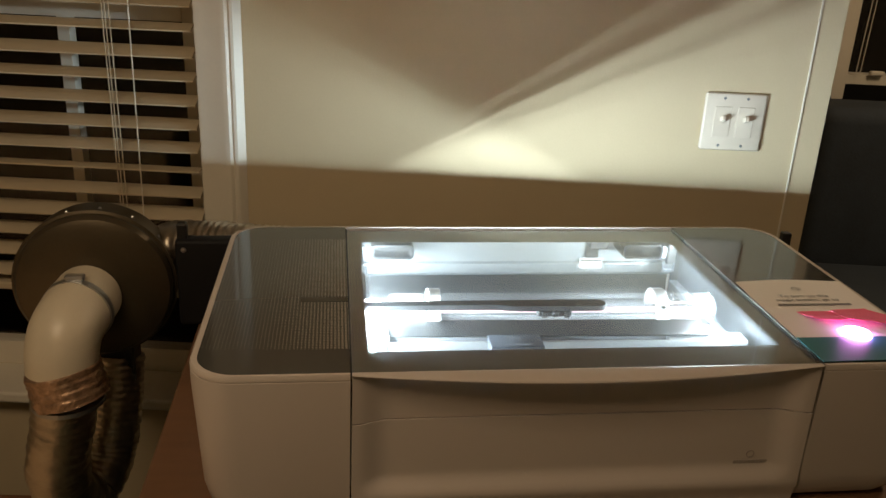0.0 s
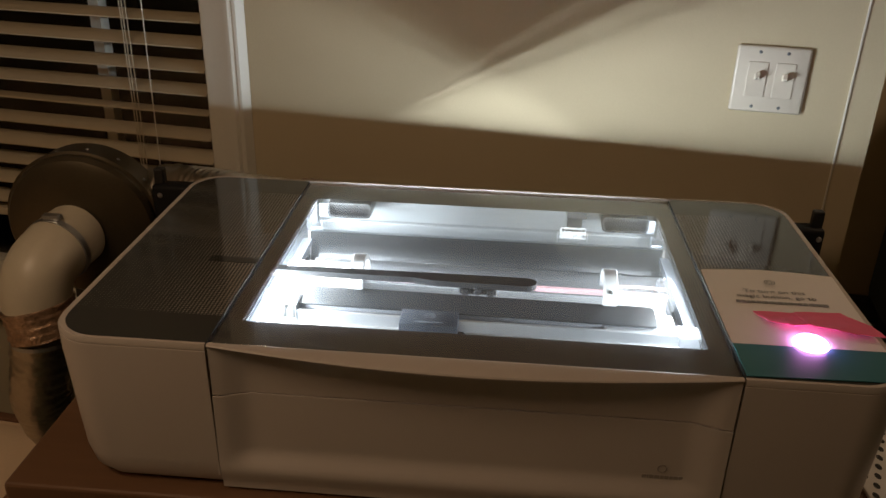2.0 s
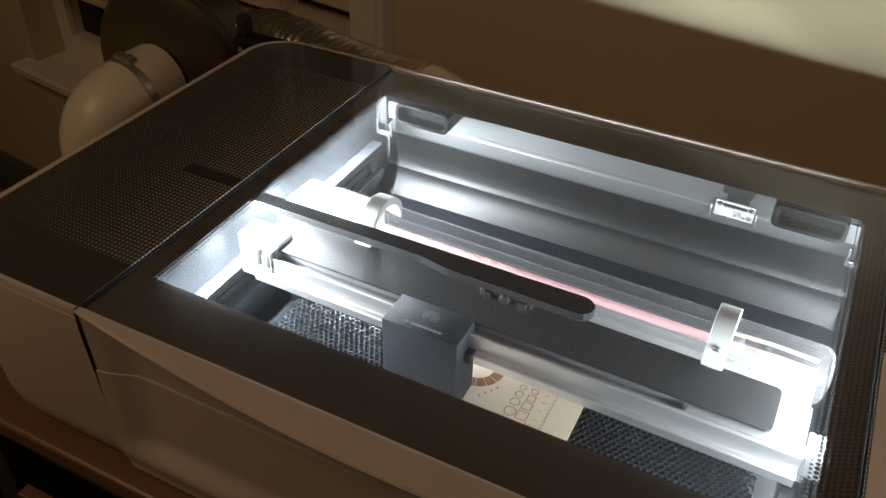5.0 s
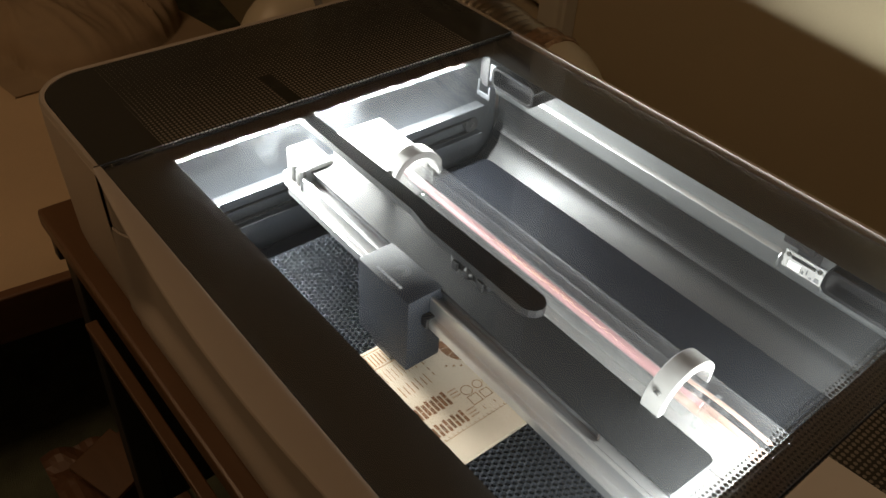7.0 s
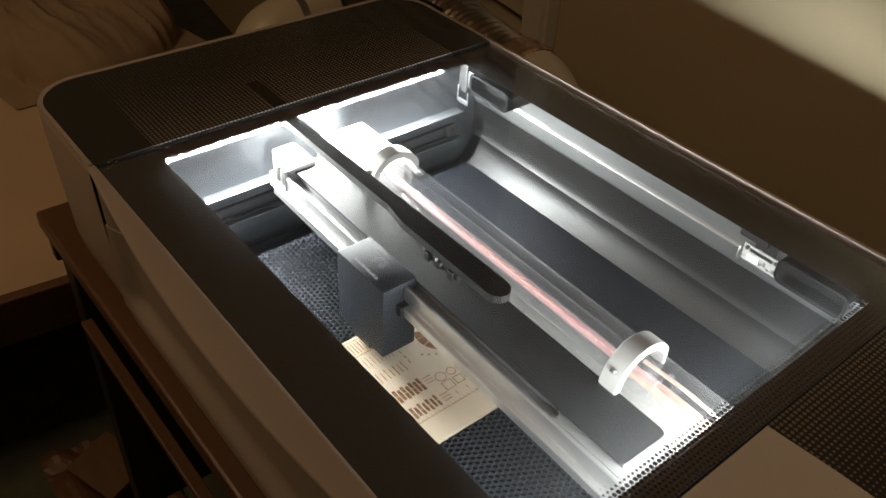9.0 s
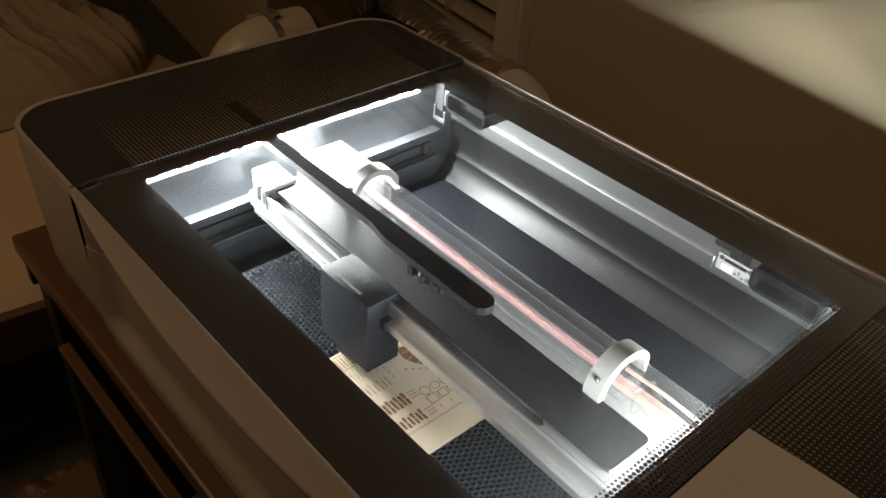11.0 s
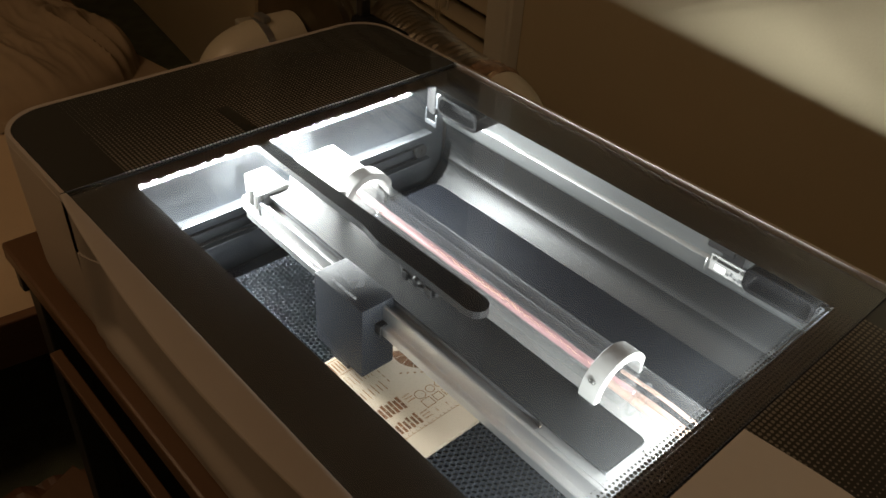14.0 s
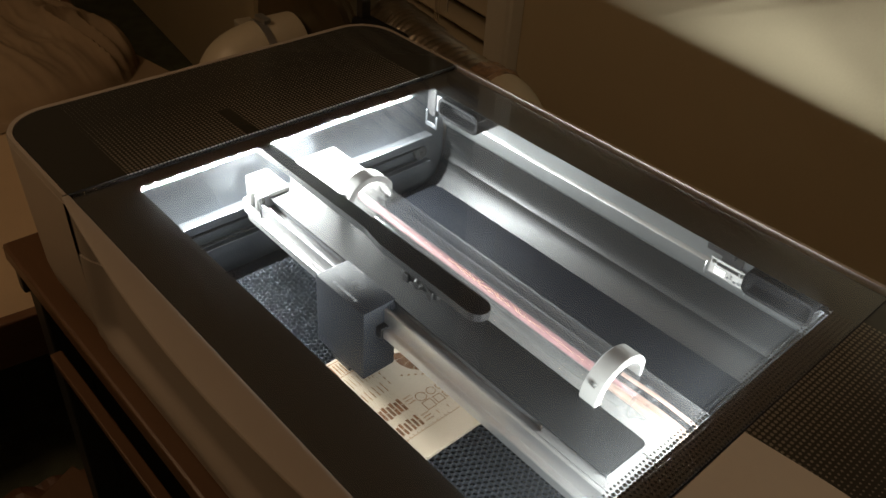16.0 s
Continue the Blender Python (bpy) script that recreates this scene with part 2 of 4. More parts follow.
def bezier(points, n=8):
    """Smooth line through points (Catmull-Rom)."""
    P = [Vector(p) for p in points]
    P = [2 * P[0] - P[1]] + P + [2 * P[-1] - P[-2]]
    out = []
    for a, b, c, d in zip(P, P[1:], P[2:], P[3:]):
        for i in range(n):
            t = i / n
            out.append(0.5 * (2 * b + (c - a) * t + (2 * a - 5 * b + 4 * c - d) * t * t + (3 * b - a - 3 * c + d) * t ** 3))
    out.append(P[-2])
    return out


# ---- structure: room ----
WY = 0.73             # face of the wall behind the laser cutter, before the turn
ROOM = Matrix.Translation((0.97, WY, 0)) @ Matrix.Rotation(radians(-8.5), 4, "Z") @ Matrix.Translation((-0.97, -WY, 0))


def structure(name, bm, mat, label, category):
    ob = tagged(part(name, bm, mat), label, category, kind="structure")
    ob.matrix_basis = ROOM
    return ob


structure("floor", boxes((-3.2, 4.2, -3.2, 4.2, -0.1, 0.0)), CARPET, "dark grey-green carpeted floor", "floor")
structure("ceiling", boxes((-3.2, 4.2, -3.2, 4.2, 2.45, 2.55)), PLASTER, "off-white painted ceiling", "ceiling")
# wall with the low window opening x -1.25..-0.115, z 0.41..2.1; ends at the passage x 1.156
structure("wall_north", boxes((-0.115, 1.156, WY, WY + 0.14, 0, 2.449), (-3.0, -1.25, WY, WY + 0.14, 0, 2.449),
                              (-1.25, -0.115, WY, WY + 0.14, 0, 0.41), (-1.25, -0.115, WY, WY + 0.14, 2.1, 2.449)), WALL, "cream painted wall behind the laser cutter", "wall")
structure("wall_west", boxes((-3.14, -3.0, -3.0, 4.0, 0, 2.449)), WALL, "cream painted side wall", "wall")
structure("wall_south", boxes((-3.0, 4.0, -3.14, -3.0, 0, 2.449)), WALL, "cream painted wall", "wall")
structure("wall_east", boxes((4.0, 4.14, -3.0, 4.0, 0, 2.449)), WALL, "cream painted wall", "wall")
structure("wall_far", boxes((1.0, 1.77, 2.2, 2.34, 0, 2.449), (2.8, 4.0, 2.2, 2.34, 0, 2.449), (1.77, 2.8, 2.2, 2.34, 0, 0.55), (1.77, 2.8, 2.2, 2.34, 2.05, 2.449)), WALL, "far wall of the next room", "wall")
structure("wall_passage", boxes((1.0, 1.14, WY + 0.14, 2.2, 0, 2.449)), WALL, "wall of the next room", "wall")
structure("trim", boxes((1.104, 1.107, WY - 0.0025, WY, 0, 2.448)), WHITE_TRIM, "paint edge beside the wall's corner", "trim")
structure("backdrop", boxes((-2.2, 0.6, 1.6, 1.62, -0.05, 2.6), (1.3, 3.2, 2.9, 2.92, 0, 2.6)), NIGHT, "dark night outside the windows", "backdrop")

# window with casing, sill and panes behind the blind
win = thing("window_1", "white framed window, dark outside, behind a blind", "window", kind="structure")
win.matrix_basis = ROOM
part("window_frame", boxes((-1.25, -1.2, WY + 0.09, WY + 0.13, 0.41, 2.1), (-0.17, -0.115, WY + 0.09, WY + 0.13, 0.41, 2.1), (-1.2, -0.17, WY + 0.09, WY + 0.13, 0.41, 0.47),
     (-1.2, -0.17, WY + 0.09, WY + 0.13, 2.04, 2.1), (-1.2, -0.17, WY + 0.085, WY + 0.13, 1.24, 1.29), (-0.437, -0.412, WY + 0.095, WY + 0.125, 0.47, 1.24), (-0.437, -0.412, WY + 0.095, WY + 0.125, 1.29, 2.04)), WHITE_TRIM, win)
part("pane", boxes((-1.2, -0.17, WY + 0.105, WY + 0.11, 0.47, 1.24)), GLASS, win)
part("pane", boxes((-1.2, -0.17, WY + 0.105, WY + 0.11, 1.29, 2.04)), GLASS, win)
part("window_sill", boxes((-1.3, -0.02, WY - 0.05, WY + 0.09, 0.385, 0.412, 0.006)), WHITE_TRIM, win)
bm = bmesh.new()
prism(bm, [(-0.115, WY + 0.06), (-0.115, WY - 0.008), (-0.108, WY - 0.010), (-0.07, WY - 0.011), (-0.064, WY - 0.014), (-0.052, WY - 0.015), (-0.046, WY - 0.011), (-0.042, WY - 0.014), (-0.036, WY - 0.013), (-0.026, WY - 0.004), (-0.022, WY - 0.001), (-0.11, WY - 0.001), (-0.11, WY + 0.06)][::-1], 0.412, 2.18)
smooth(part("casing", bm, WHITE_TRIM, win), 30)

# horizontal blind
blind = thing("window_blind", "cream wooden slat blind, half tilted, lowered over the window", "blind")
blind.matrix_basis = ROOM
pitch = 0.0497
slat_me = None
for i in range(28):
    z = 0.69 + i * pitch
    if slat_me is None:
        bm = bmesh.new()
        n = 6
        pts = []
        for k in range(n + 1):
            u = k / n - 0.5
            pts.append((u * 0.05, 0.0035 * (1 - 4 * u * u)))
        outline = pts + [(a, b - 0.003) for a, b in reversed(pts)]
        extrude_x(bm, outline, -1.235, -0.127)
        ob = smooth(part("slat", bm, SLAT, blind), 30)
        slat_me = ob.data
    else:
        ob = new("slat", slat_me)
        ob.parent = blind
    tilt = 15 + 4 * math.sin(i * 2.7) - (22 if i == 5 else 0)
    ob.matrix_basis = pose(0, WY + 0.03, z, tilt, 0.12 * math.sin(i * 1.7), 0)
part("bottom_rail", boxes((-1.235, -0.127, WY + 0.005, WY + 0.055, 0.645, 0.663, 0.004)), SLAT, blind)
for x in (-0.302, -0.296, -0.288, -0.95, -0.94):
    bm = bmesh.new()
    sweep(bm, [(x, WY + 0.003 - 0.002 * math.sin(x * 900), 2.05), (x + 0.002, WY + 0.001, 1.4), (x + 0.004, WY + 0.003, 0.66)], 0.0011, 6)
    part("lift_cord", bm, SLAT, blind)
bm = bmesh.new()
sweep(bm, [(-0.242, WY - 0.002, 2.05), (-0.244, WY - 0.002, 1.4), (-0.249, WY - 0.002, 0.80)], 0.0012, 6)
part("pull_cord", bm, WHITE_TRIM, blind)

# two-gang switch plate
sw = thing("light_switch", "white two-gang toggle switch plate on the wall", "switch")
sw.matrix_basis = ROOM
SX, SZ = 0.9705, 1.105
bm = bmesh.new()
box(bm, SX - 0.0615, SX + 0.0615, WY - 0.007, WY, SZ - 0.058, SZ + 0.058, 0.005, 3)
smooth(part("plate", bm, SWITCH, sw), 50)
for dx, tilt in ((-0.023, 28), (0.023, 28)):
    part("surround", boxes((SX + dx - 0.0165, SX + dx + 0.0165, WY - 0.0085, WY - 0.006, SZ - 0.031, SZ + 0.031, 0.0008)), SWITCH, sw)
    bm = bmesh.new()
    box(bm, -0.0042, 0.0042, -0.015, 0.0, -0.005, 0.005, 0.0015, 2, pose(SX + dx, WY - 0.008, SZ + 0.004, -tilt))
    part("toggle", bm, SWITCH, sw)
    for dz in (-0.048, 0.048):
        bm = bmesh.new()
        lathe(bm, [(0, 0.0012), (0.002, 0.001), (0.003, 0.0)], pose(SX + dx, WY - 0.007, SZ + dz, 90), 12)
        part("screw", bm, PRINT, sw)


# ---- table ----
table = thing("table", "brown wooden table with black metal frame under the laser cutter", "table")
part("tabletop", boxes((-0.08, 1.09, -0.012, 0.69, 0.712, 0.738, 0.004)), TABLE, table)
part("edge_rail", boxes((-0.068, -0.05, -0.008, 0.69, 0.67, 0.7118, 0.003)), BLACK_METAL, table)
for x in (-0.06, 1.04):
    for y in (0.0, 0.62):
        part("leg", boxes((x, x + 0.04, y, y + 0.04, 0, 0.6698, 0.003)), BLACK_METAL, table)
part("side_panel", boxes((-0.05, -0.04, 0.042, 0.618, 0.1, 0.669)), BLACK_METAL, table)
part("front_panel", boxes((-0.018, 1.039, 0.03, 0.04, 0.615, 0.711)), BLACK_METAL, table)
part("lower_rail", boxes((0.0, 1.039, -0.012, 0.004, 0.588, 0.6, 0.002)), TABLE, table)
part("back_panel", boxes((-0.034, 1.039, 0.64, 0.655, 0.1, 0.711)), BLACK_METAL, table)


# ---- laser cutter ----
cutter = thing("laser_cutter", "white desktop laser cutter with dark glass lid, lit inside", "laser cutter")
W, D = 0.965, 0.527
SEAM_L, SEAM_R = 0.191, 0.7825
Z0 = 0.742


def shell(inner=False):
    """The rounded outer wall with its top rim, as rings from the bottom up."""
    bm = bmesh.new()
    rows = [(0.05, Z0), (0.026, Z0 + 0.004), (0.014, Z0 + 0.016), (0.008, Z0 + 0.04), (0.0, TOP - 0.03), (0.0, TOP - 0.0094), (0.0016, TOP - 0.009), (0.0016, TOP - 0.008), (0.0, TOP - 0.0076), (0.0, TOP - 0.003), (0.002, TOP), (0.0085, TOP), (0.0085, TOP - 0.012), (0.012, TOP - 0.014), (0.014, Z0 + 0.03)]
    rings = []
    for inset, z in rows:
        pts = rounded(inset, W - inset, inset * 0.6, D - inset * 0.6, max(0.055 - inset * 0.5, 0.02), 10)
        rings.append([bm.verts.new((x, y, z)) for x, y in pts])
    for a, b in zip(rings, rings[1:]):
        for k in range(len(a)):
            j = (k + 1) % len(a)
            bm.faces.new((a[k], a[j], b[j], b[k]))
    bm.faces.new(list(reversed(rings[0])))
    return bm


def cut(bm, co, no):
    bmesh.ops.bisect_plane(bm, geom=bm.verts[:] + bm.edges[:] + bm.faces[:], plane_co=co, plane_no=no, clear_outer=True)


bm = shell()
cut(bm, (SEAM_L - 0.0008, 0, 0), (1, 0, 0))
smooth(part("side_housing", bm, SHELL, cutter), 35)
bm = shell()
cut(bm, (SEAM_R + 0.0008, 0, 0), (-1, 0, 0))
smooth(part("side_housing", bm, SHELL, cutter), 35)
bm = shell()
cut(bm, (SEAM_R - 0.0008, 0, 0), (1, 0, 0))
cut(bm, (SEAM_L + 0.0008, 0, 0), (-1, 0, 0))
cut(bm, (0, 0.1, 0), (0, -1, 0))
smooth(part("rear_housing", bm, SHELL, cutter), 35)
part("base_plate", boxes((0.06, W - 0.06, 0.05, D - 0.05, Z0 + 0.004, Z0 + 0.012)), BLACK, cutter)
part("bulkhead", boxes((0.177, 0.182, 0.016, D - 0.016, Z0 + 0.02, TOP - 0.0065)), SHELL_DARK, cutter)
part("bulkhead", boxes((0.793, 0.798, 0.016, D - 0.016, Z0 + 0.02, TOP - 0.0065)), SHELL_DARK, cutter)
# Unseen strips added under the seams and back rim to stop lamp light leaking.
part("seam_light_block", boxes((0.7765, 0.8, 0.02, D - 0.016, TOP - 0.0105, TOP - 0.0057)), BLACK, cutter)
part("seam_light_block", boxes((0.176, 0.1975, 0.02, D - 0.016, TOP - 0.0105, TOP - 0.0057)), BLACK, cutter)
part("rear_light_block", boxes((0.198, 0.776, 0.494, 0.5178, TOP - 0.0105, TOP - 0.0057)), BLACK, cutter)
for x in (0.09, W - 0.09):
    for y in (0.08, D - 0.08):
        bm = bmesh.new()
        lathe(bm, [(0, 0.006), (0.014, 0.006), (0.014, 0.0), (0, 0)], pose(x, y, 0.738), 20)
        part("foot", bm, BLACK, cutter)


def sstep(a, b, x):
    u = min(1, max(0, (x - a) / (b - a)))
    return u * u * (3 - 2 * u)


def lip_out(x):
    """How far the lid's front lip swells out over the front."""
    u = (x - SEAM_L) / (SEAM_R - SEAM_L)
    return 0.0005 + 0.0225 * math.sin(math.pi * min(1, max(0, u))) ** 0.95


def grid(bm, nx, nz, fn):
    vs = [[bm.verts.new(fn(i / nx, j / nz)) for i in range(nx + 1)] for j in range(nz + 1)]
    for j in range(nz):
        for i in range(nx):
            bm.faces.new((vs[j][i], vs[j][i + 1], vs[j + 1][i + 1], vs[j + 1][i]))
    return vs


def front_y(x, z):
    """Recess of the front door: a shallow dish between the housings, with a ledge along its foot."""
    side = sstep(SEAM_L + 0.003, SEAM_L + 0.045, x) * (1 - sstep(SEAM_R - 0.05, SEAM_R - 0.006, x))
    y = 0.002 + 0.012 * side * sstep(0.772, 0.80, z)
    return y + 0.006 * sstep(0.775, 0.745, z)


bm = bmesh.new()
xa, xb = SEAM_L + 0.0012, SEAM_R - 0.0012
grid(bm, 70, 26, lambda u, v: (xa + (xb - xa) * u, front_y(xa + (xb - xa) * u, Z0 + 0.001 + 0.136 * v), Z0 + 0.001 + 0.136 * v))
bm.normal_update()
bmesh.ops.solidify(bm, geom=bm.faces[:], thickness=0.004)
smooth(part("front_door", bm, SHELL, cutter), 35)
bm = bmesh.new()
grid(bm, 70, 8, lambda u, v: (xa + (xb - xa) * u, front_y(xa + (xb - xa) * u, 0.9) + 0.0015 * (1 - v), 0.8805 + (0.066 - 0.006 * sstep(0.0025, 0.0075, front_y(xa + (xb - xa) * u, 0.9))) * v))
bm.normal_update()
bmesh.ops.solidify(bm, geom=bm.faces[:], thickness=0.004)
smooth(part("front_panel", bm, SHELL, cutter), 35)
for x in (SEAM_L - 0.0034, SEAM_R + 0.0009):
    part("seam_face", boxes((x, x + 0.0025, 0.006, 0.03, Z0 + 0.02, TOP - 0.013)), SHELL, cutter)
part("front_liner", boxes((xa, xb, 0.026, 0.03, Z0 + 0.004, TOP - 0.008)), SHELL_DARK, cutter)

bm = bmesh.new()
xw = 0.692
for wd in (0.005, 0.002, 0.005, 0.006, 0.004, 0.005, 0.004, 0.005, 0.005):
    box(bm, xw, xw + wd, 0.0132, 0.0138, 0.7985, 0.8035)
    xw += wd + 0.0008
for k in range(20):
    a0 = 2 * math.pi * k / 20
    box(bm, -0.0009, 0.0009, -0.0003, 0.0003, -0.0006, 0.0006, 0, 1, pose(0.714 + 0.005 * math.cos(a0), 0.0135, 0.813 + 0.005 * math.sin(a0), 0, -math.degrees(a0) + 90, 0))
part("door_mark", bm, MARK, cutter, "small grey maker's mark")

# lid: glass, printed border, curved lip, camera arm
lid = part("lid", boxes((xa, xb, 0.0063, D - 0.009, TOP - 0.005, TOP - 0.0005, 0.0006, 1)), LID_GLASS, cutter, "glass lid with dark printed border and curved front lip")
lid.visible_shadow = False
# Black filler added in each seam, so lamp light doesn't show through.
for x in (SEAM_L - 0.0007, SEAM_R - 0.0011):
    part("seam_light_stop", boxes((x, x + 0.0018, 0.0066, D - 0.0095, TOP - 0.012, TOP - 0.0022)), BOX_BLACK, cutter)
bm = bmesh.new()
NX = 60
rings = []
for i in range(NX + 1):
    x = xa + (xb - xa) * i / NX
    o = lip_out(x)
    k = 0.25 + 0.6 * o / 0.0225
    rings.append([bm.verts.new((x, y, TOP + dz)) for y, dz in ((0.0062, -0.0005), (0.003, 0.0), (-o * 0.35, -0.0004 * k), (-o * 0.75, -0.0011 * k), (-o, -0.0024 * k), (-o - 0.0015 * k, -0.0042 * k), (-o - 0.001 * k, -0.0062 * k), (-o + 0.004 * k, -0.0078 * k), (0.004, -0.0125 * k))])
for a, b in zip(rings, rings[1:]):
    for k in range(9):
        j = (k + 1) % 9
        bm.faces.new((a[k], b[k], b[j], a[j]))
bm.faces.new(rings[0])
bm.faces.new(list(reversed(rings[-1])))
bmesh.ops.recalc_face_normals(bm, faces=bm.faces)
smooth(part("lip", bm, SHELL, lid), 35)

WX0, WX1, WY0, WY1 = 0.2245, 0.752, 0.067, 0.459


def frit_material():
    """Black print that breaks up into dots beside the window."""
    m, nt, p = material("printed_border")
    p.inputs["Base Color"].default_value = (0.075, 0.077, 0.073, 1)
    p.inputs["Roughness"].default_value = 0.35
    tc = nt.nodes.new("ShaderNodeTexCoord")
    sep = nt.nodes.new("ShaderNodeSeparateXYZ")
    nt.links.new(tc.outputs["Object"], sep.inputs[0])

    def calc(op, a, b=None, c=None):
        n = nt.nodes.new("ShaderNodeMath")
        n.operation = op
        for i, v in enumerate((a, b, c)):
            if v is None:
                continue
            if isinstance(v, (int, float)):
                n.inputs[i].default_value = v
            else:
                nt.links.new(v, n.inputs[i])
        return n.outputs[0]

    X, Y = sep.outputs[0], sep.outputs[1]
    P = 0.0042
    # diagonal rows: every other column is set half a step off
    fx = calc("SUBTRACT", calc("FRACT", calc("DIVIDE", X, P)), 0.5)
    odd = calc("FLOOR", calc("DIVIDE", X, P))
    fy = calc("SUBTRACT", calc("FRACT", calc("ADD", calc("DIVIDE", Y, P), calc("MULTIPLY", odd, 0.5))), 0.5)
    r = calc("SQRT", calc("ADD", calc("MULTIPLY", fx, fx), calc("MULTIPLY", fy, fy)))
    # distance out from the window, over the sides
    out = calc("MAXIMUM", calc("SUBTRACT", WX0 + 0.002, X), calc("SUBTRACT", X, WX1 - 0.0065))
    size = calc("MULTIPLY_ADD", out, 38.0, 0.1)
    dot = calc("LESS_THAN", r, size)
    edge = calc("MAXIMUM", calc("LESS_THAN", Y, WY0), calc("GREATER_THAN", Y, WY1))
    on = calc("MAXIMUM", dot, edge)
    hole = calc("MULTIPLY", calc("LESS_THAN", r, 0.3), calc("SUBTRACT", 1.0, edge))
    tint = nt.nodes.new("ShaderNodeMix")
    tint.data_type = "RGBA"
    side = calc("MULTIPLY", calc("GREATER_THAN", calc("ABSOLUTE", calc("SUBTRACT", X, (WX0 + WX1) / 2)), (WX1 - WX0) / 2 + 0.004), calc("SUBTRACT", 1.0, edge))
    nt.links.new(side, tint.inputs[0])
    tint.inputs[6].default_value, tint.inputs[7].default_value = (0.075, 0.077, 0.071, 1), (0.11, 0.1, 0.086, 1)
    tint2 = nt.nodes.new("ShaderNodeMix")
    tint2.data_type = "RGBA"
    nt.links.new(calc("MULTIPLY", hole, side), tint2.inputs[0])
    nt.links.new(tint.outputs[2], tint2.inputs[6])
    tint2.inputs[7].default_value = (0.012, 0.012, 0.012, 1)
    nt.links.new(tint2.outputs[2], p.inputs["Base Color"])
    tr = nt.nodes.new("ShaderNodeBsdfTransparent")
    mx = nt.nodes.new("ShaderNodeMixShader")
    nt.links.new(on, mx.inputs[0])
    nt.links.new(tr.outputs[0], mx.inputs[1])
    nt.links.new(p.outputs[0], mx.inputs[2])
    nt.links.new(mx.outputs[0], nt.nodes["Material Output"].inputs[0])
    return m


def dotted_material():
    """Dark glass with a fine grid of paler dots."""
    m, nt, p = material("dotted_glass")
    p.inputs["Roughness"].default_value = 0.08
    tc = nt.nodes.new("ShaderNodeTexCoord")
    mp = nt.nodes.new("ShaderNodeMapping")
    mp.inputs["Scale"].default_value = (1 / 0.0046, 1 / 0.0046, 0)
    fr = nt.nodes.new("ShaderNodeVectorMath")
    fr.operation = "FRACTION"
    sb = nt.nodes.new("ShaderNodeVectorMath")
    sb.operation = "SUBTRACT"
    sb.inputs[1].default_value = (0.5, 0.5, 0)
    ln = nt.nodes.new("ShaderNodeVectorMath")
    ln.operation = "LENGTH"
    nt.links.new(tc.outputs["Object"], mp.inputs[0])
    nt.links.new(mp.outputs[0], fr.inputs[0])
    nt.links.new(fr.outputs[0], sb.inputs[0])
    nt.links.new(sb.outputs[0], ln.inputs[0])
    sep = nt.nodes.new("ShaderNodeSeparateXYZ")
    nt.links.new(tc.outputs["Object"], sep.inputs[0])
    # dots shrink away from the lid, and keep off the front and back borders
    d1 = nt.nodes.new("ShaderNodeMath")
    d1.operation = "SUBTRACT"
    nt.links.new(sep.outputs[0], d1.inputs[0])
    d1.inputs[1].default_value = (SEAM_L + SEAM_R) / 2
    d2 = nt.nodes.new("ShaderNodeMath")
    d2.operation = "ABSOLUTE"
    nt.links.new(d1.outputs[0], d2.inputs[0])
    size = nt.nodes.new("ShaderNodeMapRange")
    size.inputs["From Min"].default_value, size.inputs["From Max"].default_value = 0.298, 0.42
    size.inputs["To Min"].default_value, size.inputs["To Max"].default_value = 0.36, 0.1
    nt.links.new(d2.outputs[0], size.inputs[0])
    lt = nt.nodes.new("ShaderNodeMath")
    lt.operation = "LESS_THAN"
    nt.links.new(ln.outputs[1], lt.inputs[0])
    nt.links.new(size.outputs[0], lt.inputs[1])
    yy = nt.nodes.new("ShaderNodeMath")
    yy.operation = "COMPARE"
    yy.inputs[1].default_value, yy.inputs[2].default_value = (WY0 + WY1) / 2, (WY1 - WY0) / 2
    nt.links.new(sep.outputs[1], yy.inputs[0])
    ml = nt.nodes.new("ShaderNodeMath")
    ml.operation = "MULTIPLY"
    nt.links.new(lt.outputs[0], ml.inputs[0])
    nt.links.new(yy.outputs[0], ml.inputs[1])
    mx = nt.nodes.new("ShaderNodeMix")
    mx.data_type = "RGBA"
    nt.links.new(ml.outputs[0], mx.inputs[0])
    mx.inputs[6].default_value, mx.inputs[7].default_value = (0.05, 0.051, 0.047, 1), (0.26, 0.24, 0.21, 1)
    nt.links.new(mx.outputs[2], p.inputs["Base Color"])
    return m


FRIT = frit_material()
DOTTED = dotted_material()
# printed border: a frame of four strips; the side strips reach into the window where the print turns to dots
bm = bmesh.new()
zf1 = TOP - 0.0055
hx0, hx1 = WX0 + 0.003, WX1 - 0.010
for q in ((xa, xb, 0.0063, WY0), (xa, xb, WY1, D - 0.009), (xa, hx0 , WY0, WY1), (hx1, xb, WY0, WY1)):
    vs = [bm.verts.new((x, y, zf1)) for x, y in ((q[0], q[2]), (q[1], q[2]), (q[1], q[3]), (q[0], q[3]))]
    bm.faces.new(vs)
part("printed_border", bm, FRIT, lid)

for x0, x1, cn in ((0.0086, SEAM_L - 0.0008, (1, 0, 0, 1)), (SEAM_R + 0.0008, W - 0.0086, (0, 1, 1, 0))):
    bm = bmesh.new()
    prism(bm, rounded(x0, x1, 0.0063, D - 0.0063, 0.05, 10, cn), TOP - 0.005, TOP - 0.0005)
    part("side_glass", bm, DOTTED, cutter, "dark glass panel with a grid of dots")

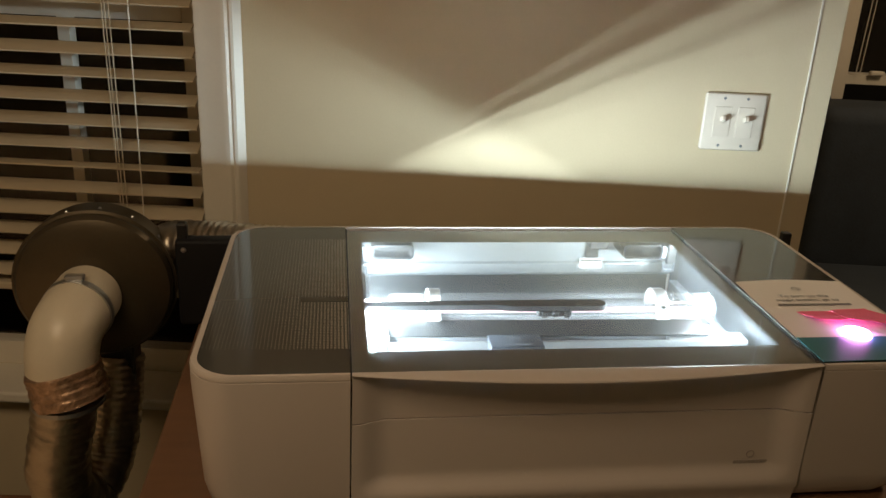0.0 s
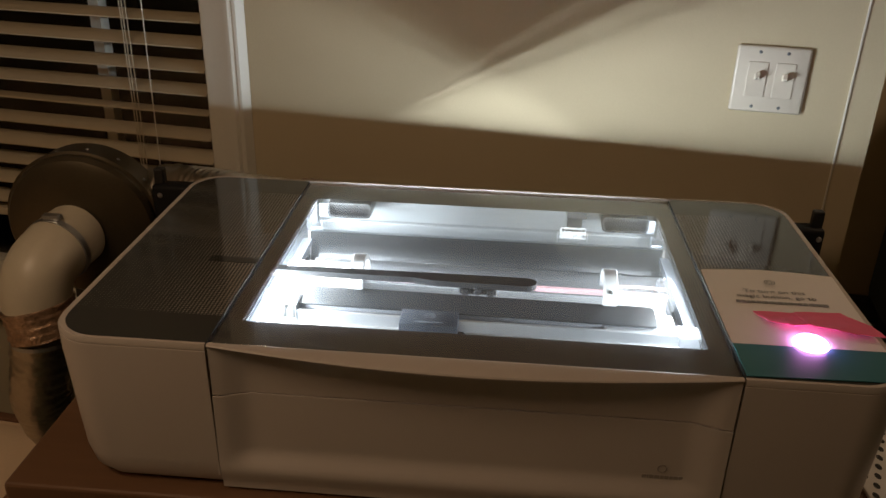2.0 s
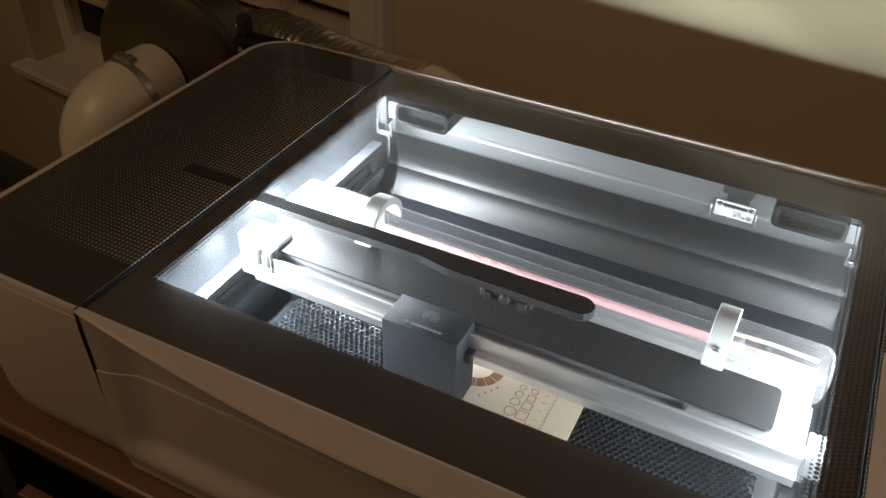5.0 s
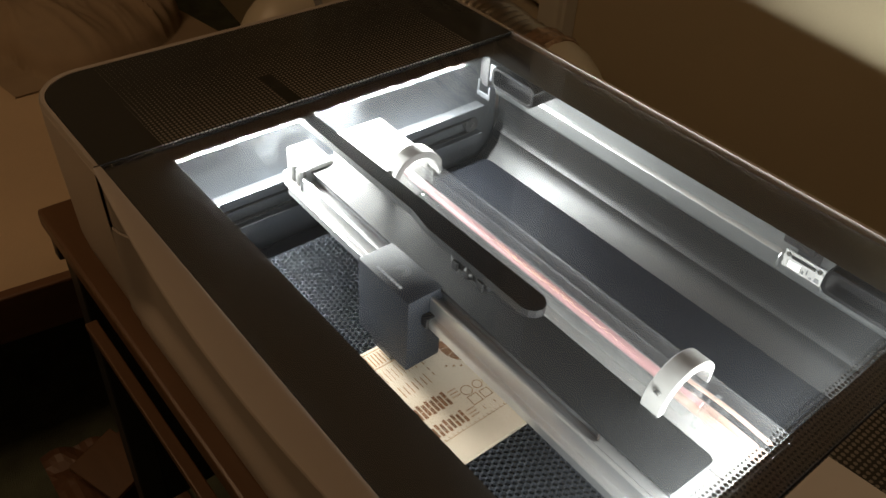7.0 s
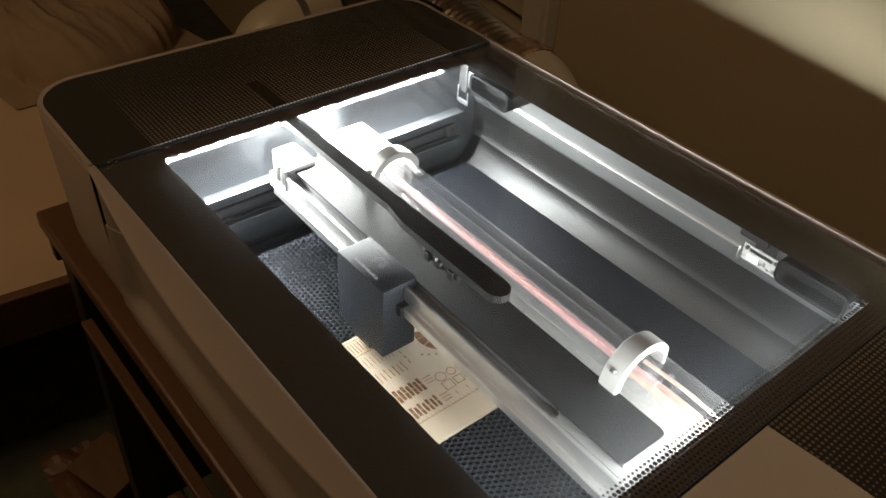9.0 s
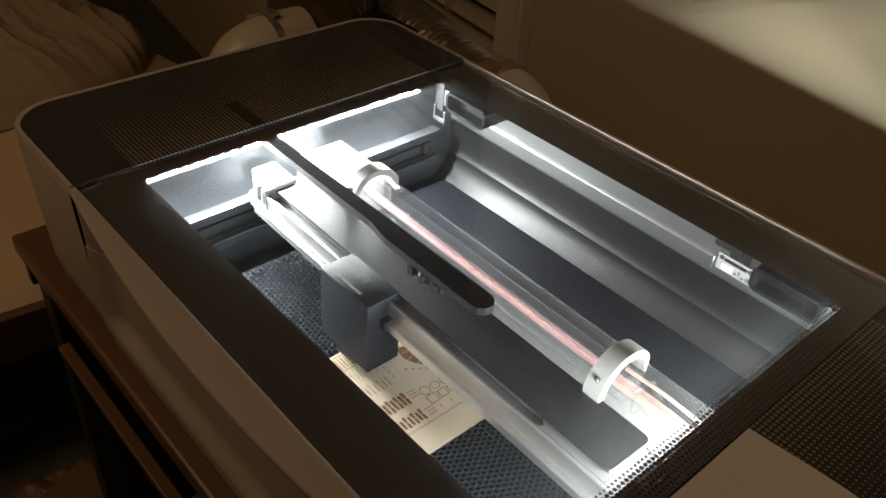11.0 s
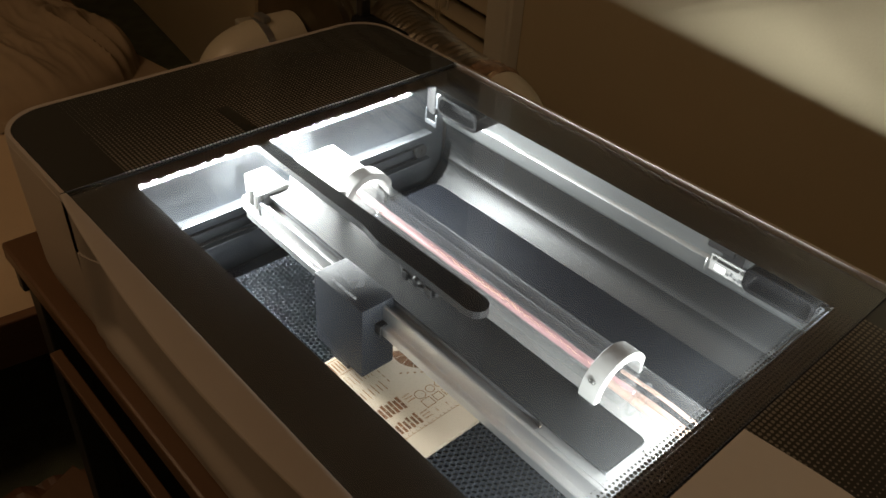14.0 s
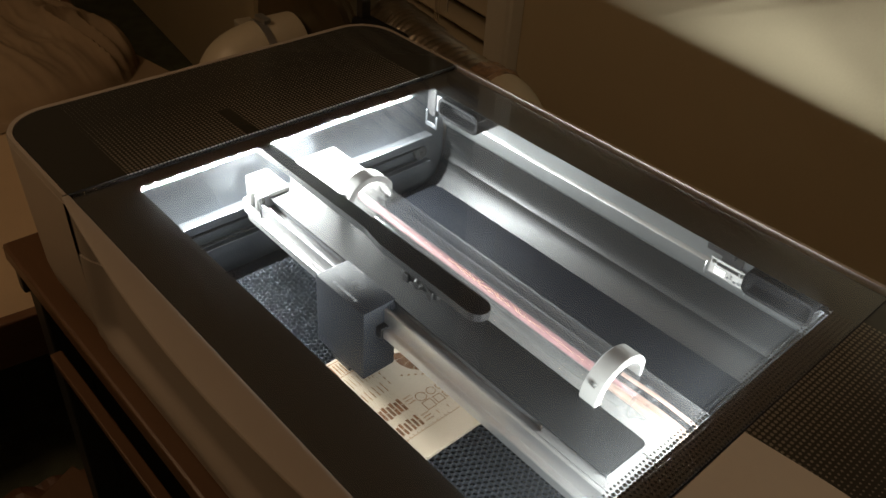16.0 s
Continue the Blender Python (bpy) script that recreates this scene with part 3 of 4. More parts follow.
# Dark strip without dots, in line with the camera arm.
part("dark_band", boxes((0.125, SEAM_L - 0.001, 0.2075, 0.2225, TOP - 0.0004, TOP + 0.0001)), FRIT_SIDE, cutter, "black band across the dotted glass")

# camera arm under the lid glass
za = TOP - 0.0075
arm = part("camera_arm", prism(bmesh.new(), [(SEAM_L + 0.004, 0.2075), (0.40, 0.207), (0.43, 0.2015), (0.552, 0.2005), (0.558, 0.2025), (0.5625, 0.207), (0.564, 0.2125), (0.5625, 0.218), (0.558, 0.2225), (0.552, 0.2245), (0.43, 0.224), (SEAM_L + 0.004, 0.2225)], za - 0.008, za), BLACK, cutter, "black camera arm")
cam_box = part("lid_camera", boxes((0.462, 0.512, 0.2015, 0.223, za - 0.017, za - 0.0082, 0.002)), BLACK, arm)
bm = bmesh.new()
lathe(bm, [(0, 0.004), (0.004, 0.003), (0.0058, 0), (0.006, -0.012), (0, -0.012)], pose(0.487, 0.2012, za - 0.012, 90), 24)
smooth(part("lens", bm, BLACK, arm))
for x in (0.467, 0.5):
    part("bracket", boxes((x, x + 0.008, 0.1985, 0.2014, za - 0.018, za - 0.0082, 0.001)), BLACK, arm)

# liner of the cutting chamber
liner = cutter
XL, XR = 0.1855, 0.7892
BW = 0.513            # back wall of the chamber


def pressed_sheet(prof, x0, x1, thick=0.0012):
    """Sheet metal folded along x, from its section in y, z."""
    bm = bmesh.new()
    a = [bm.verts.new((x0, y, z)) for y, z in prof]
    b = [bm.verts.new((x1, y, z)) for y, z in prof]
    for k in range(len(prof) - 1):
        bm.faces.new((a[k], a[k + 1], b[k + 1], b[k]))
    bm.normal_update()
    bmesh.ops.solidify(bm, geom=bm.faces[:], thickness=thick)
    return bm


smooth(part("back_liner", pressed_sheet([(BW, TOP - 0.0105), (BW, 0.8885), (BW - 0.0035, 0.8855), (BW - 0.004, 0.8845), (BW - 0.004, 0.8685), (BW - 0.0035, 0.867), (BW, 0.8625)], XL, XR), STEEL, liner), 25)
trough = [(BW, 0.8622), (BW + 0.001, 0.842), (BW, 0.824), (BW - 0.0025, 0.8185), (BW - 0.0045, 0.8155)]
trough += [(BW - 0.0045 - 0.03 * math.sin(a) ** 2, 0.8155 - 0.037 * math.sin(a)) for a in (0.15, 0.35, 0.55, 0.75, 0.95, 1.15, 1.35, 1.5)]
smooth(part("back_trough", pressed_sheet(trough, XL + 0.004, XR - 0.004), SHADED_STEEL, liner), 25)
part("floor_liner", boxes((XL, XR, 0.032, 0.514, 0.768, 0.772)), TRAY, liner)
bm = bmesh.new()
prism(bm, rounded(0.196, 0.779, 0.255, 0.4865, 0.022, 6, (0, 0, 1, 1)), 0.7725, 0.785)
part("rear_tray", bm, TRAY, liner, "dark rear floor plate with rounded corners")


def guide_rail(xi, s):
    """Grooved rail on a side wall, with its belt and two pulleys."""
    def span(a, b):
        return min(xi + s * a, xi + s * b), max(xi + s * a, xi + s * b)
    rail = part("guide_rail", boxes((*span(0, 0.0155), 0.045, 0.478, 0.8535, 0.865, 0.0012), (*span(0, 0.0155), 0.045, 0.478, 0.813, 0.8255, 0.0012), (*span(0, 0.006), 0.045, 0.478, 0.8257, 0.8533)), DIMMED_STEEL, liner)
    part("belt", boxes((*span(0.0075, 0.0135), 0.06, 0.458, 0.8475, 0.849, 0.0004), (*span(0.0075, 0.0135), 0.06, 0.458, 0.83, 0.8315, 0.0004)), BLACK, rail)
    for y in (0.06, 0.462):
        bm = bmesh.new()
        lathe(bm, [(0, 0.0085), (0.0026, 0.0085), (0.003, 0.0062), (0.0098, 0.0062), (0.0105, 0.005), (0.0085, 0.0042), (0.0085, 0.001), (0.0105, 0.0), (0, 0)], pose(xi + s * 0.0064, y, 0.8395, 0, 90 * s, 0), 24)
        smooth(part("pulley", bm, BLACK_METAL, rail))


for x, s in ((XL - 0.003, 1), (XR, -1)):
    part("side_liner", boxes((x, x + 0.003, 0.032, BW - 0.0015, 0.773, 0.938)), DIMMED_STEEL, liner)
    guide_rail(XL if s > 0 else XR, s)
part("front_wall", boxes((XL, XR, 0.032, 0.034, 0.773, 0.94)), STEEL, liner)


def hinge_cover(x0, x1):
    """Rounded black pocket that hangs under the back border, open towards the front."""
    bm = bmesh.new()
    y0, y1, zt, zb = 0.4525, 0.5095, TOP - 0.0082, 0.916
    outer = [(x, z) for x, z in rounded(x0, x1, zb, zt, 0.008, 5)]
    inner = [(x, z) for x, z in rounded(x0 + 0.004, x1 - 0.004, zb + 0.004, zt - 0.003, 0.005, 5)]
    rows = [[bm.verts.new((x, y, z)) for x, z in ring] for ring, y in ((outer, y1), (outer, y0 + 0.0015), ([(x * 0.985 + (x0 + x1) / 2 * 0.015, z) for x, z in outer], y0), (inner, y0), (inner, y0 + 0.016))]
    for a, b in zip(rows, rows[1:]):
        for k in range(len(a)):
            j = (k + 1) % len(a)
            bm.faces.new((a[k], a[j], b[j], b[k]))
    bm.faces.new(rows[0])
    bm.faces.new(rows[-1])
    bmesh.ops.recalc_face_normals(bm, faces=bm.faces)
    smooth(part("hinge_cover", bm, GLOSS_BLACK, liner, "glossy black hinge cover"), 40)


hinge_cover(0.2335, 0.305)
hinge_cover(0.672, 0.745)
for s, x in ((1, 0.199), (-1, 0.776)):
    lug = part("corner_bracket", boxes((min(x, x + s * 0.016), max(x, x + s * 0.016), 0.466, 0.508, 0.9, 0.94, 0.002)), BLACK, liner, "black corner bracket")
    xa_, xb_ = sorted((x + s * 0.002, x + s * 0.024))
    part("clip", boxes((xa_, xa_ + 0.003, 0.4625, 0.4655, 0.886, 0.908, 0.001), (xb_ - 0.003, xb_, 0.4625, 0.4655, 0.886, 0.904, 0.001), (xa_ + 0.003, xb_ - 0.003, 0.4625, 0.4655, 0.886, 0.8925, 0.001)), DIMMED_STEEL, lug, "bent bright metal clip")
    bm = bmesh.new()
    prism(bm, [(x + s * 0.019, 0.465), (x + s * 0.034, 0.465), (x + s * 0.029, 0.469), (x + s * 0.024, 0.469)][::s], 0.912, 0.934)
    part("hook", bm, DIMMED_STEEL, lug)
# ribbon cable and its small white connector on the back ledge
con = part("connector", boxes((0.612, 0.655, BW - 0.0062, BW - 0.0042, 0.8765, 0.8965, 0.0006)), CLAMP, liner, "white ribbon cable connector board")
part("ribbon", boxes((0.6225, 0.6465, BW - 0.0038, BW - 0.003, 0.8935, TOP - 0.0106)), BLACK, con)
part("cable_clamp", boxes((0.6185, 0.6505, 0.4725, BW - 0.007, 0.9265, TOP - 0.0085, 0.002)), BLACK, con)
for x in (0.6165, 0.6505):
    bm = bmesh.new()
    lathe(bm, [(0, 0.0006), (0.0008, 0.0013), (0.0024, 0.0012), (0.0026, 0)], pose(x, BW - 0.0062, 0.8925, 90), 12)
    part("screw", bm, BLACK_METAL, con)
part("socket", boxes((0.6205, 0.6465, BW - 0.0078, BW - 0.0063, 0.8905, 0.8938, 0.0003)), BLACK, con)
for x0, x1, z0, z1 in ((0.619, 0.632, 0.8792, 0.8868), (0.6345, 0.6362, 0.88, 0.883), (0.6385, 0.64, 0.8815, 0.8865), (0.6425, 0.6455, 0.879, 0.8815), (0.648, 0.6525, 0.8795, 0.884)):
    part("chip", boxes((x0, x1, BW - 0.0072, BW - 0.0063, z0, z1, 0.0002, 1)), WHITE_PLASTIC if x1 - x0 > 0.01 else BLOCK, con)
for x in (0.6085, 0.6575):
    bm = bmesh.new()
    sweep(bm, [(x, BW - 0.005, 0.8875), (x, BW - 0.0075, 0.8835), (x, BW - 0.0075, 0.876), (x, BW - 0.005, 0.872)], 0.0008, 8)
    part("spring_clip", bm, ALU, con)

# lamp strips down both sides of the window: each lamp is a small bright face, turned in and down
CHIPS, CHIP_STEP = 26, 0.0143
for s, x, lamp, tilt in ((1, XL, LED, LED_TILT[0]), (-1, XR, LED_DIM, LED_TILT[1])):
    chip = None
    a, b = sorted((x + s * 0.0005, x + s * 0.0095))
    strip = part("led_strip", boxes((a, b, 0.068, 0.444, 0.9265, 0.9385, 0.001)), WHITE_PLASTIC, liner, "strip of bright white lamps")
    for k in range(CHIPS):
        if chip is None:
            bm = bmesh.new()
            bm.faces.new([bm.verts.new(p) for p in ((0, -0.0027, -0.0018), (0, 0.0027, -0.0018), (0, 0.0027, 0.0018), (0, -0.0027, 0.0018))])
            bm.faces.new([bm.verts.new(p) for p in ((0, -0.0027, 0.0018), (0, 0.0027, 0.0018), (-0.0006, 0.0027, 0.0024), (-0.0006, -0.0027, 0.0024))])
            ob = part("led", bm, lamp, strip)
            chip = ob.data
        else:
            ob = new("led", chip)
            ob.parent = strip
        ob.matrix_basis = pose(x + s * 0.0106, 0.0775 + k * CHIP_STEP, 0.9325, 0, 0, 0 if s > 0 else 180) @ pose(0, 0, 0, 0, tilt, 0)

# honeycomb tray
tray = part("crumb_tray", boxes((0.222, 0.752, 0.045, 0.25, 0.773, 0.789, 0.004)), TRAY, liner, "dark steel honeycomb tray")
bm = bmesh.new()
hx = 0.0036
rowh = hx * 1.5
for j in range(int(0.20 / rowh)):
    for i in range(int(0.5 / (hx * math.sqrt(3)))):
        cx = 0.232 + (i + 0.5 * (j % 2)) * hx * math.sqrt(3)
        cy = 0.055 + j * rowh
        for k in (0, 1, 2):
            a0, a1 = radians(60 * k - 30), radians(60 * k + 30)
            p0 = Vector((cx + hx * math.cos(a0), cy + hx * math.sin(a0), 0))
            p1 = Vector((cx + hx * math.cos(a1), cy + hx * math.sin(a1), 0))
            n = (p1 - p0).cross(Vector((0, 0, 1))).normalized() * 0.0002
            q = [bm.verts.new((p.x, p.y, z)) for p, z in ((p0 + n, 0.7935), (p1 + n, 0.7935), (p1 - n, 0.7935), (p0 - n, 0.7935))]
            lo = [bm.verts.new((v.co.x, v.co.y, 0.7888)) for v in q]
            bm.faces.new(q)
            bm.faces.new((q[1], q[0], lo[0], lo[1]))
            bm.faces.new((q[3], q[2], lo[2], lo[3]))
tagged(part("honeycomb", bm, COMB, tray), kind="stuff")

# gantry, carrying the tube and the head; it stands a little askew between its rails
GY = 0.191
gantry = thing("gantry", "aluminium gantry with clear laser tube inside the laser cutter", "gantry")
part("crossbeam", boxes((0.226, 0.748, GY + 0.002, GY + 0.05, 0.852, 0.8885)), ALU, gantry)
gantry.matrix_basis = Matrix.Translation((0.55, 0, 0)) @ Matrix.Rotation(radians(-0.8), 4, "Z") @ Matrix.Translation((-0.55, 0, 0))
bm = bmesh.new()
prism(bm, rounded(0.2445, 0.7215, GY, GY + 0.052, 0.006, 4, (0, 1, 1, 0)), 0.8985, 0.9005)
part("top_plate", bm, PLATE, gantry, "dark grey top plate")
bm = bmesh.new()
extrude_x(bm, [(GY - 0.0185, 0.869), (GY - 0.0185, 0.8775), (GY - 0.0175, 0.8785), (GY - 0.0125, 0.8785), (GY - 0.0118, 0.8792), (GY - 0.0118, 0.8955), (GY - 0.0108, 0.8965), (GY - 0.0085, 0.8965), (GY - 0.0078, 0.8957), (GY - 0.0075, 0.8885), (GY + 0.0015, 0.8885), (GY + 0.0015, 0.869)], 0.226, 0.748)
beam = part("beam", bm, ALU, gantry, "brushed aluminium beam with a long slot")
bm = bmesh.new()
ya, yb = GY - 0.0077, GY + 0.0015
prism(bm, [(0.748, ya), (0.748, yb), (0.652, yb)] + [(0.652 + 0.0046 * math.sin(math.pi * k / 8), (ya + yb) / 2 + 0.0046 * math.cos(math.pi * k / 8)) for k in range(1, 8)] + [(0.652, ya)], 0.8886, 0.8964)
part("slot_end", bm, ALU, beam)
part("plate_bearer", boxes((0.246, 0.7205, GY + 0.0035, GY + 0.0505, 0.8887, 0.8983)), BLOCK, gantry)
part("tube_bed", boxes((0.226, 0.748, GY + 0.0505, GY + 0.108, 0.862, 0.868), (0.226, 0.748, GY + 0.053, GY + 0.0555, 0.868, 0.888, 0.001), (0.226, 0.748, GY + 0.1015, GY + 0.104, 0.868, 0.884, 0.001)), CLAMP, gantry, "pale tube bed")
block = part("end_block", boxes((0.195, 0.2435, GY - 0.002, GY + 0.028, 0.8652, 0.905, 0.003), (0.204, 0.2435, GY - 0.012, GY - 0.0022, 0.8652, 0.884, 0.002)), CLAMP, gantry, "pale end block with rollers")
part("end_plate", boxes((0.2437, 0.2447, GY - 0.014, GY - 0.0005, 0.87, 0.9045, 0.0004)), ALU, block)
for dx in (0.0, 0.0125):
    bm = bmesh.new()
    lathe(bm, [(0, 0.003), (0.0022, 0.003), (0.0026, 0.0018), (0.0054, 0.0018), (0.006, 0.001), (0.006, -0.0165), (0, -0.0165)], pose(0.2265 + dx, GY - 0.0085, 0.902), 20)
    smooth(part("roller", bm, BLACK_METAL, block))
part("end_block", boxes((0.7485, 0.7795, GY - 0.002, GY + 0.028, 0.8652, 0.89, 0.003)), BLOCK, gantry)

TY, TZ, TR = GY + 0.0785, 0.9045, 0.0257
part("tube_cradle", boxes((0.204, 0.3045, TY - 0.0275, TY + 0.036, 0.8685, 0.908, 0.003)), WHITE_PLASTIC, gantry, "white plastic tube cradle")
bm = bmesh.new()
lathe(bm, [(0.012, 0.002), (0.02, 0.0), (TR - 0.002, 0.003), (TR, 0.008), (TR, 0.497), (TR - 0.002, 0.502), (0.016, 0.506)], pose(0.2475, TY, TZ, 0, 90, 0), 56)
tube = smooth(part("laser_tube", bm, TUBE_GLASS, gantry, "clear glass laser tube"))
tube.visible_shadow = False
for nm, r, l0, l1 in (("water_jacket", 0.0145, 0.05, 0.43), ("bore", 0.0062, 0.04, 0.44)):
    bm = bmesh.new()
    lathe(bm, [(r * 0.5, l0 - 0.004), (r, l0), (r, l1), (r * 0.5, l1 + 0.004)], pose(0.2475, TY, TZ, 0, 90, 0), 36)
    ob = smooth(part(nm, bm, TUBE_GLASS, tube))
    ob.visible_shadow = False
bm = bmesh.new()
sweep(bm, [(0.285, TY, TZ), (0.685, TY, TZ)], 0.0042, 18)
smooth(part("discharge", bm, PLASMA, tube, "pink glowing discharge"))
for nm, dy, dz, r, x0, x1 in (("electrode", 0.003, -0.004, 0.0052, 0.668, 0.742), ("coolant_line", -0.0075, 0.003, 0.0036, 0.66, 0.742), ("coolant_line", 0.0095, 0.006, 0.0018, 0.664, 0.742)):
    bm = bmesh.new()
    sweep(bm, bezier([(x0, TY + dy, TZ + dz), ((x0 + x1) / 2, TY + dy * 1.1, TZ + dz + 0.001), (x1, TY + dy, TZ + dz)], 8), r, 18)
    smooth(part(nm, bm, COPPER, tube, "coppery electrode" if nm == "electrode" else ""))
for x, r in ((0.69, 0.0165), (0.7005, 0.0115)):
    bm = bmesh.new()
    lathe(bm, [(r - 0.0015, 0), (r, 0), (r, 0.0022), (r - 0.0015, 0.0022), (r - 0.0015, 0)], pose(x, TY, TZ, 0, 90, 0), 32)
    smooth(part("end_ring", bm, TUBE_GLASS, tube))


def clamp(x0, x1):
    """Half ring over the tube, cut off flat at the back, with a bolt hole in front and a slotted foot behind."""
    bm = bmesh.new()
    n, R, r = 26, 0.0335, 0.0262
    cut_y = 0.0300
    a_end = math.acos(cut_y / R)
    out_line = [(-R, -0.002)] + [(R * math.cos(math.pi - (math.pi - a_end) * k / n), R * math.sin(math.pi - (math.pi - a_end) * k / n)) for k in range(n + 1)] + [(cut_y, -0.002)]
    in_line = [(-r, -0.002)] + [(r * math.cos(math.pi - math.pi * k / n), r * math.sin(math.pi - math.pi * k / n)) for k in range(n + 1)] + [(r, -0.002)]
    bev = 0.0008
    rows = []
    for x, o in ((x0, bev), (x0 + bev, 0), (x1 - bev, 0), (x1, bev)):
        rows.append([bm.verts.new((x, TY + y * (1 - o / R), TZ + z * (1 - o / R))) for y, z in out_line])
    ins = [[bm.verts.new((x, TY + y, TZ + z)) for y, z in in_line] for x in (x0, x1)]
    loop = rows + [ins[1], ins[0]]
    for a, b in zip(loop, loop[1:] + loop[:1]):
        for k in range(len(a) - 1):
            bm.faces.new((a[k], a[k + 1], b[k + 1], b[k]))
    for k in (0, -1):
        bm.faces.new([row[k] for row in loop])
    bmesh.ops.recalc_face_normals(bm, faces=bm.faces)
    ob = smooth(part("tube_clamp", bm, CLAMP, gantry, "white plastic clamp over the tube"), 40)
    # bolts through both ends
    for ang in (150,):
        c, s = math.cos(radians(ang)), math.sin(radians(ang))
        h = bmesh.new()
        lathe(h, [(0.0036, 0.0003), (0.0031, 0.0004), (0.0029, -0.0025), (0, -0.0025)], pose((x0 + x1) / 2, TY + R * c, TZ + R * s, 90 - ang, 0, 0), 18)
        part("bolt_hole", h, BLACK_METAL, ob)
    for y, w in ((-R - 0.001, 0.0085), (cut_y - 0.0075, 0.0085)):
        part("clamp_foot", boxes((x0 + 0.001, x1 - 0.001, TY + y, TY + y + w, TZ - 0.0395 + 0.003, TZ - 0.0022, 0.0008)), TUBE_GLASS, ob, "clear plastic foot")
    return ob


clamp(0.653, 0.6715)
clamp(0.305, 0.3235)

bm = bmesh.new()
box(bm, 0.388, 0.464, GY - 0.035, GY + 0.004, 0.817, 0.9015, 0.0012, 2)
head = smooth(part("print_head", bm, HEAD_GREY, cutter, "dark grey cutting head with printed emblem"), 40)
part("nozzle", boxes((0.41, 0.44, GY - 0.034, GY - 0.006, 0.808, 0.8168, 0.002)), BLACK, head)
part("head_mount", boxes((0.464, 0.472, GY - 0.02, GY - 0.002, 0.868, 0.88, 0.001)), BLACK, head)
# emblem on the head: rings over a word-long bar
bm = bmesh.new()
for r in (0.0021, 0.0045, 0.0069):
    for k in range(20):
        if 12 < k < 17:
            continue
        a0, a1 = 2 * math.pi * k / 20, 2 * math.pi * (k + 1) / 20
        q = [bm.verts.new((0.4265 + rr * math.cos(a), GY - 0.012 + rr * math.sin(a) * 0.9, 0.9019)) for rr, a in ((r, a0), (r + 0.001, a0), (r + 0.001, a1), (r, a1))]
        bm.faces.new(q)
part("emblem", bm, HEAD_PRINT, head)
bm = bmesh.new()
xw = 0.4075
for wd in (0.0038, 0.0014, 0.004, 0.0052, 0.003, 0.0038, 0.0028, 0.004, 0.0038):
    q = rounded(xw, xw + wd, GY - 0.0295, GY - 0.0262, 0.0012, 3)
    bm.faces.new([bm.verts.new((x, y, 0.9019)) for x, y in q])
    xw += wd + 0.0007
part("wordmark", bm, HEAD_PRINT, head)

# the button on the side glass
bm = bmesh.new()
lathe(bm, [(0, 0.006), (0.012, 0.0055), (0.0175, 0.0035), (0.0195, 0.0)], pose(0.8745, 0.082, TOP + 0.0016), 40)
smooth(part("start_button", bm, BUTTON, cutter, "round button glowing pink-white"))


# ---- card and paper on the side glass ----
card = thing("setup_card", "white and teal printed setup card on the dark glass", "card")


def sheet(bm, pts, z, thick, lift=None):
    """A thin piece of paper from an outline in x, y, with lift(x, y) to curl it."""
    up = lift or (lambda x, y: 0)
    a = [bm.verts.new((x, y, z + up(x, y))) for x, y in pts]
    b = [bm.verts.new((x, y, z + thick + up(x, y))) for x, y in pts]
    bm.faces.new(list(reversed(a)))
    bm.faces.new(b)
    for i in range(len(pts)):
        j = (i + 1) % len(pts)
        bm.faces.new((a[i], a[j], b[j], b[i]))
    return bm


def curl(x, y):
    return 0.0035 * sstep(0.19, 0.265, y) * (1 - abs(x - 0.86) / 0.14)


bm = bmesh.new()
nx, ny = 14, 10
for zt, flip in ((TOP + 0.0004, True), (TOP + 0.0013, False)):
    vs = [[bm.verts.new((0.7845 + 0.172 * i / nx, 0.0745 + (0.1865 + 0.004 * math.sin(math.pi * i / nx)) * j / ny, zt + curl(0.7845 + 0.172 * i / nx, 0.0745 + 0.1865 * j / ny))) for i in range(nx + 1)] for j in range(ny + 1)]
    for j in range(ny):
        for i in range(nx):
            q = (vs[j][i], vs[j][i + 1], vs[j + 1][i + 1], vs[j + 1][i])
            bm.faces.new(tuple(reversed(q)) if flip else q)
part("white_panel", bm, CARD, card)
bm = bmesh.new()
sheet(bm, [(0.7845, 0.0075), (0.952, 0.012), (0.9565, 0.03), (0.9565, 0.0743), (0.7845, 0.0743)], TOP + 0.0004, 0.0009)
part("teal_panel", bm, TEAL, card, "teal printed band")


def words(text, x, y, size, mat, parent, z):
    cu = bpy.data.curves.new("words", "FONT")
    cu.body, cu.size, cu.align_x, cu.extrude = text, size, "CENTER", 0.0001
    tmp = new("words_source", cu)
    me = bpy.data.meshes.new_from_object(tmp.evaluated_get(bpy.context.evaluated_depsgraph_get()))
    bpy.data.objects.remove(tmp)
    me.name = "lettering"
    me.materials.clear()
    me.materials.append(mat)
    ob = new("lettering", me)
    ob.parent = parent
    ob.matrix_basis = pose(x, y, z)
    return ob


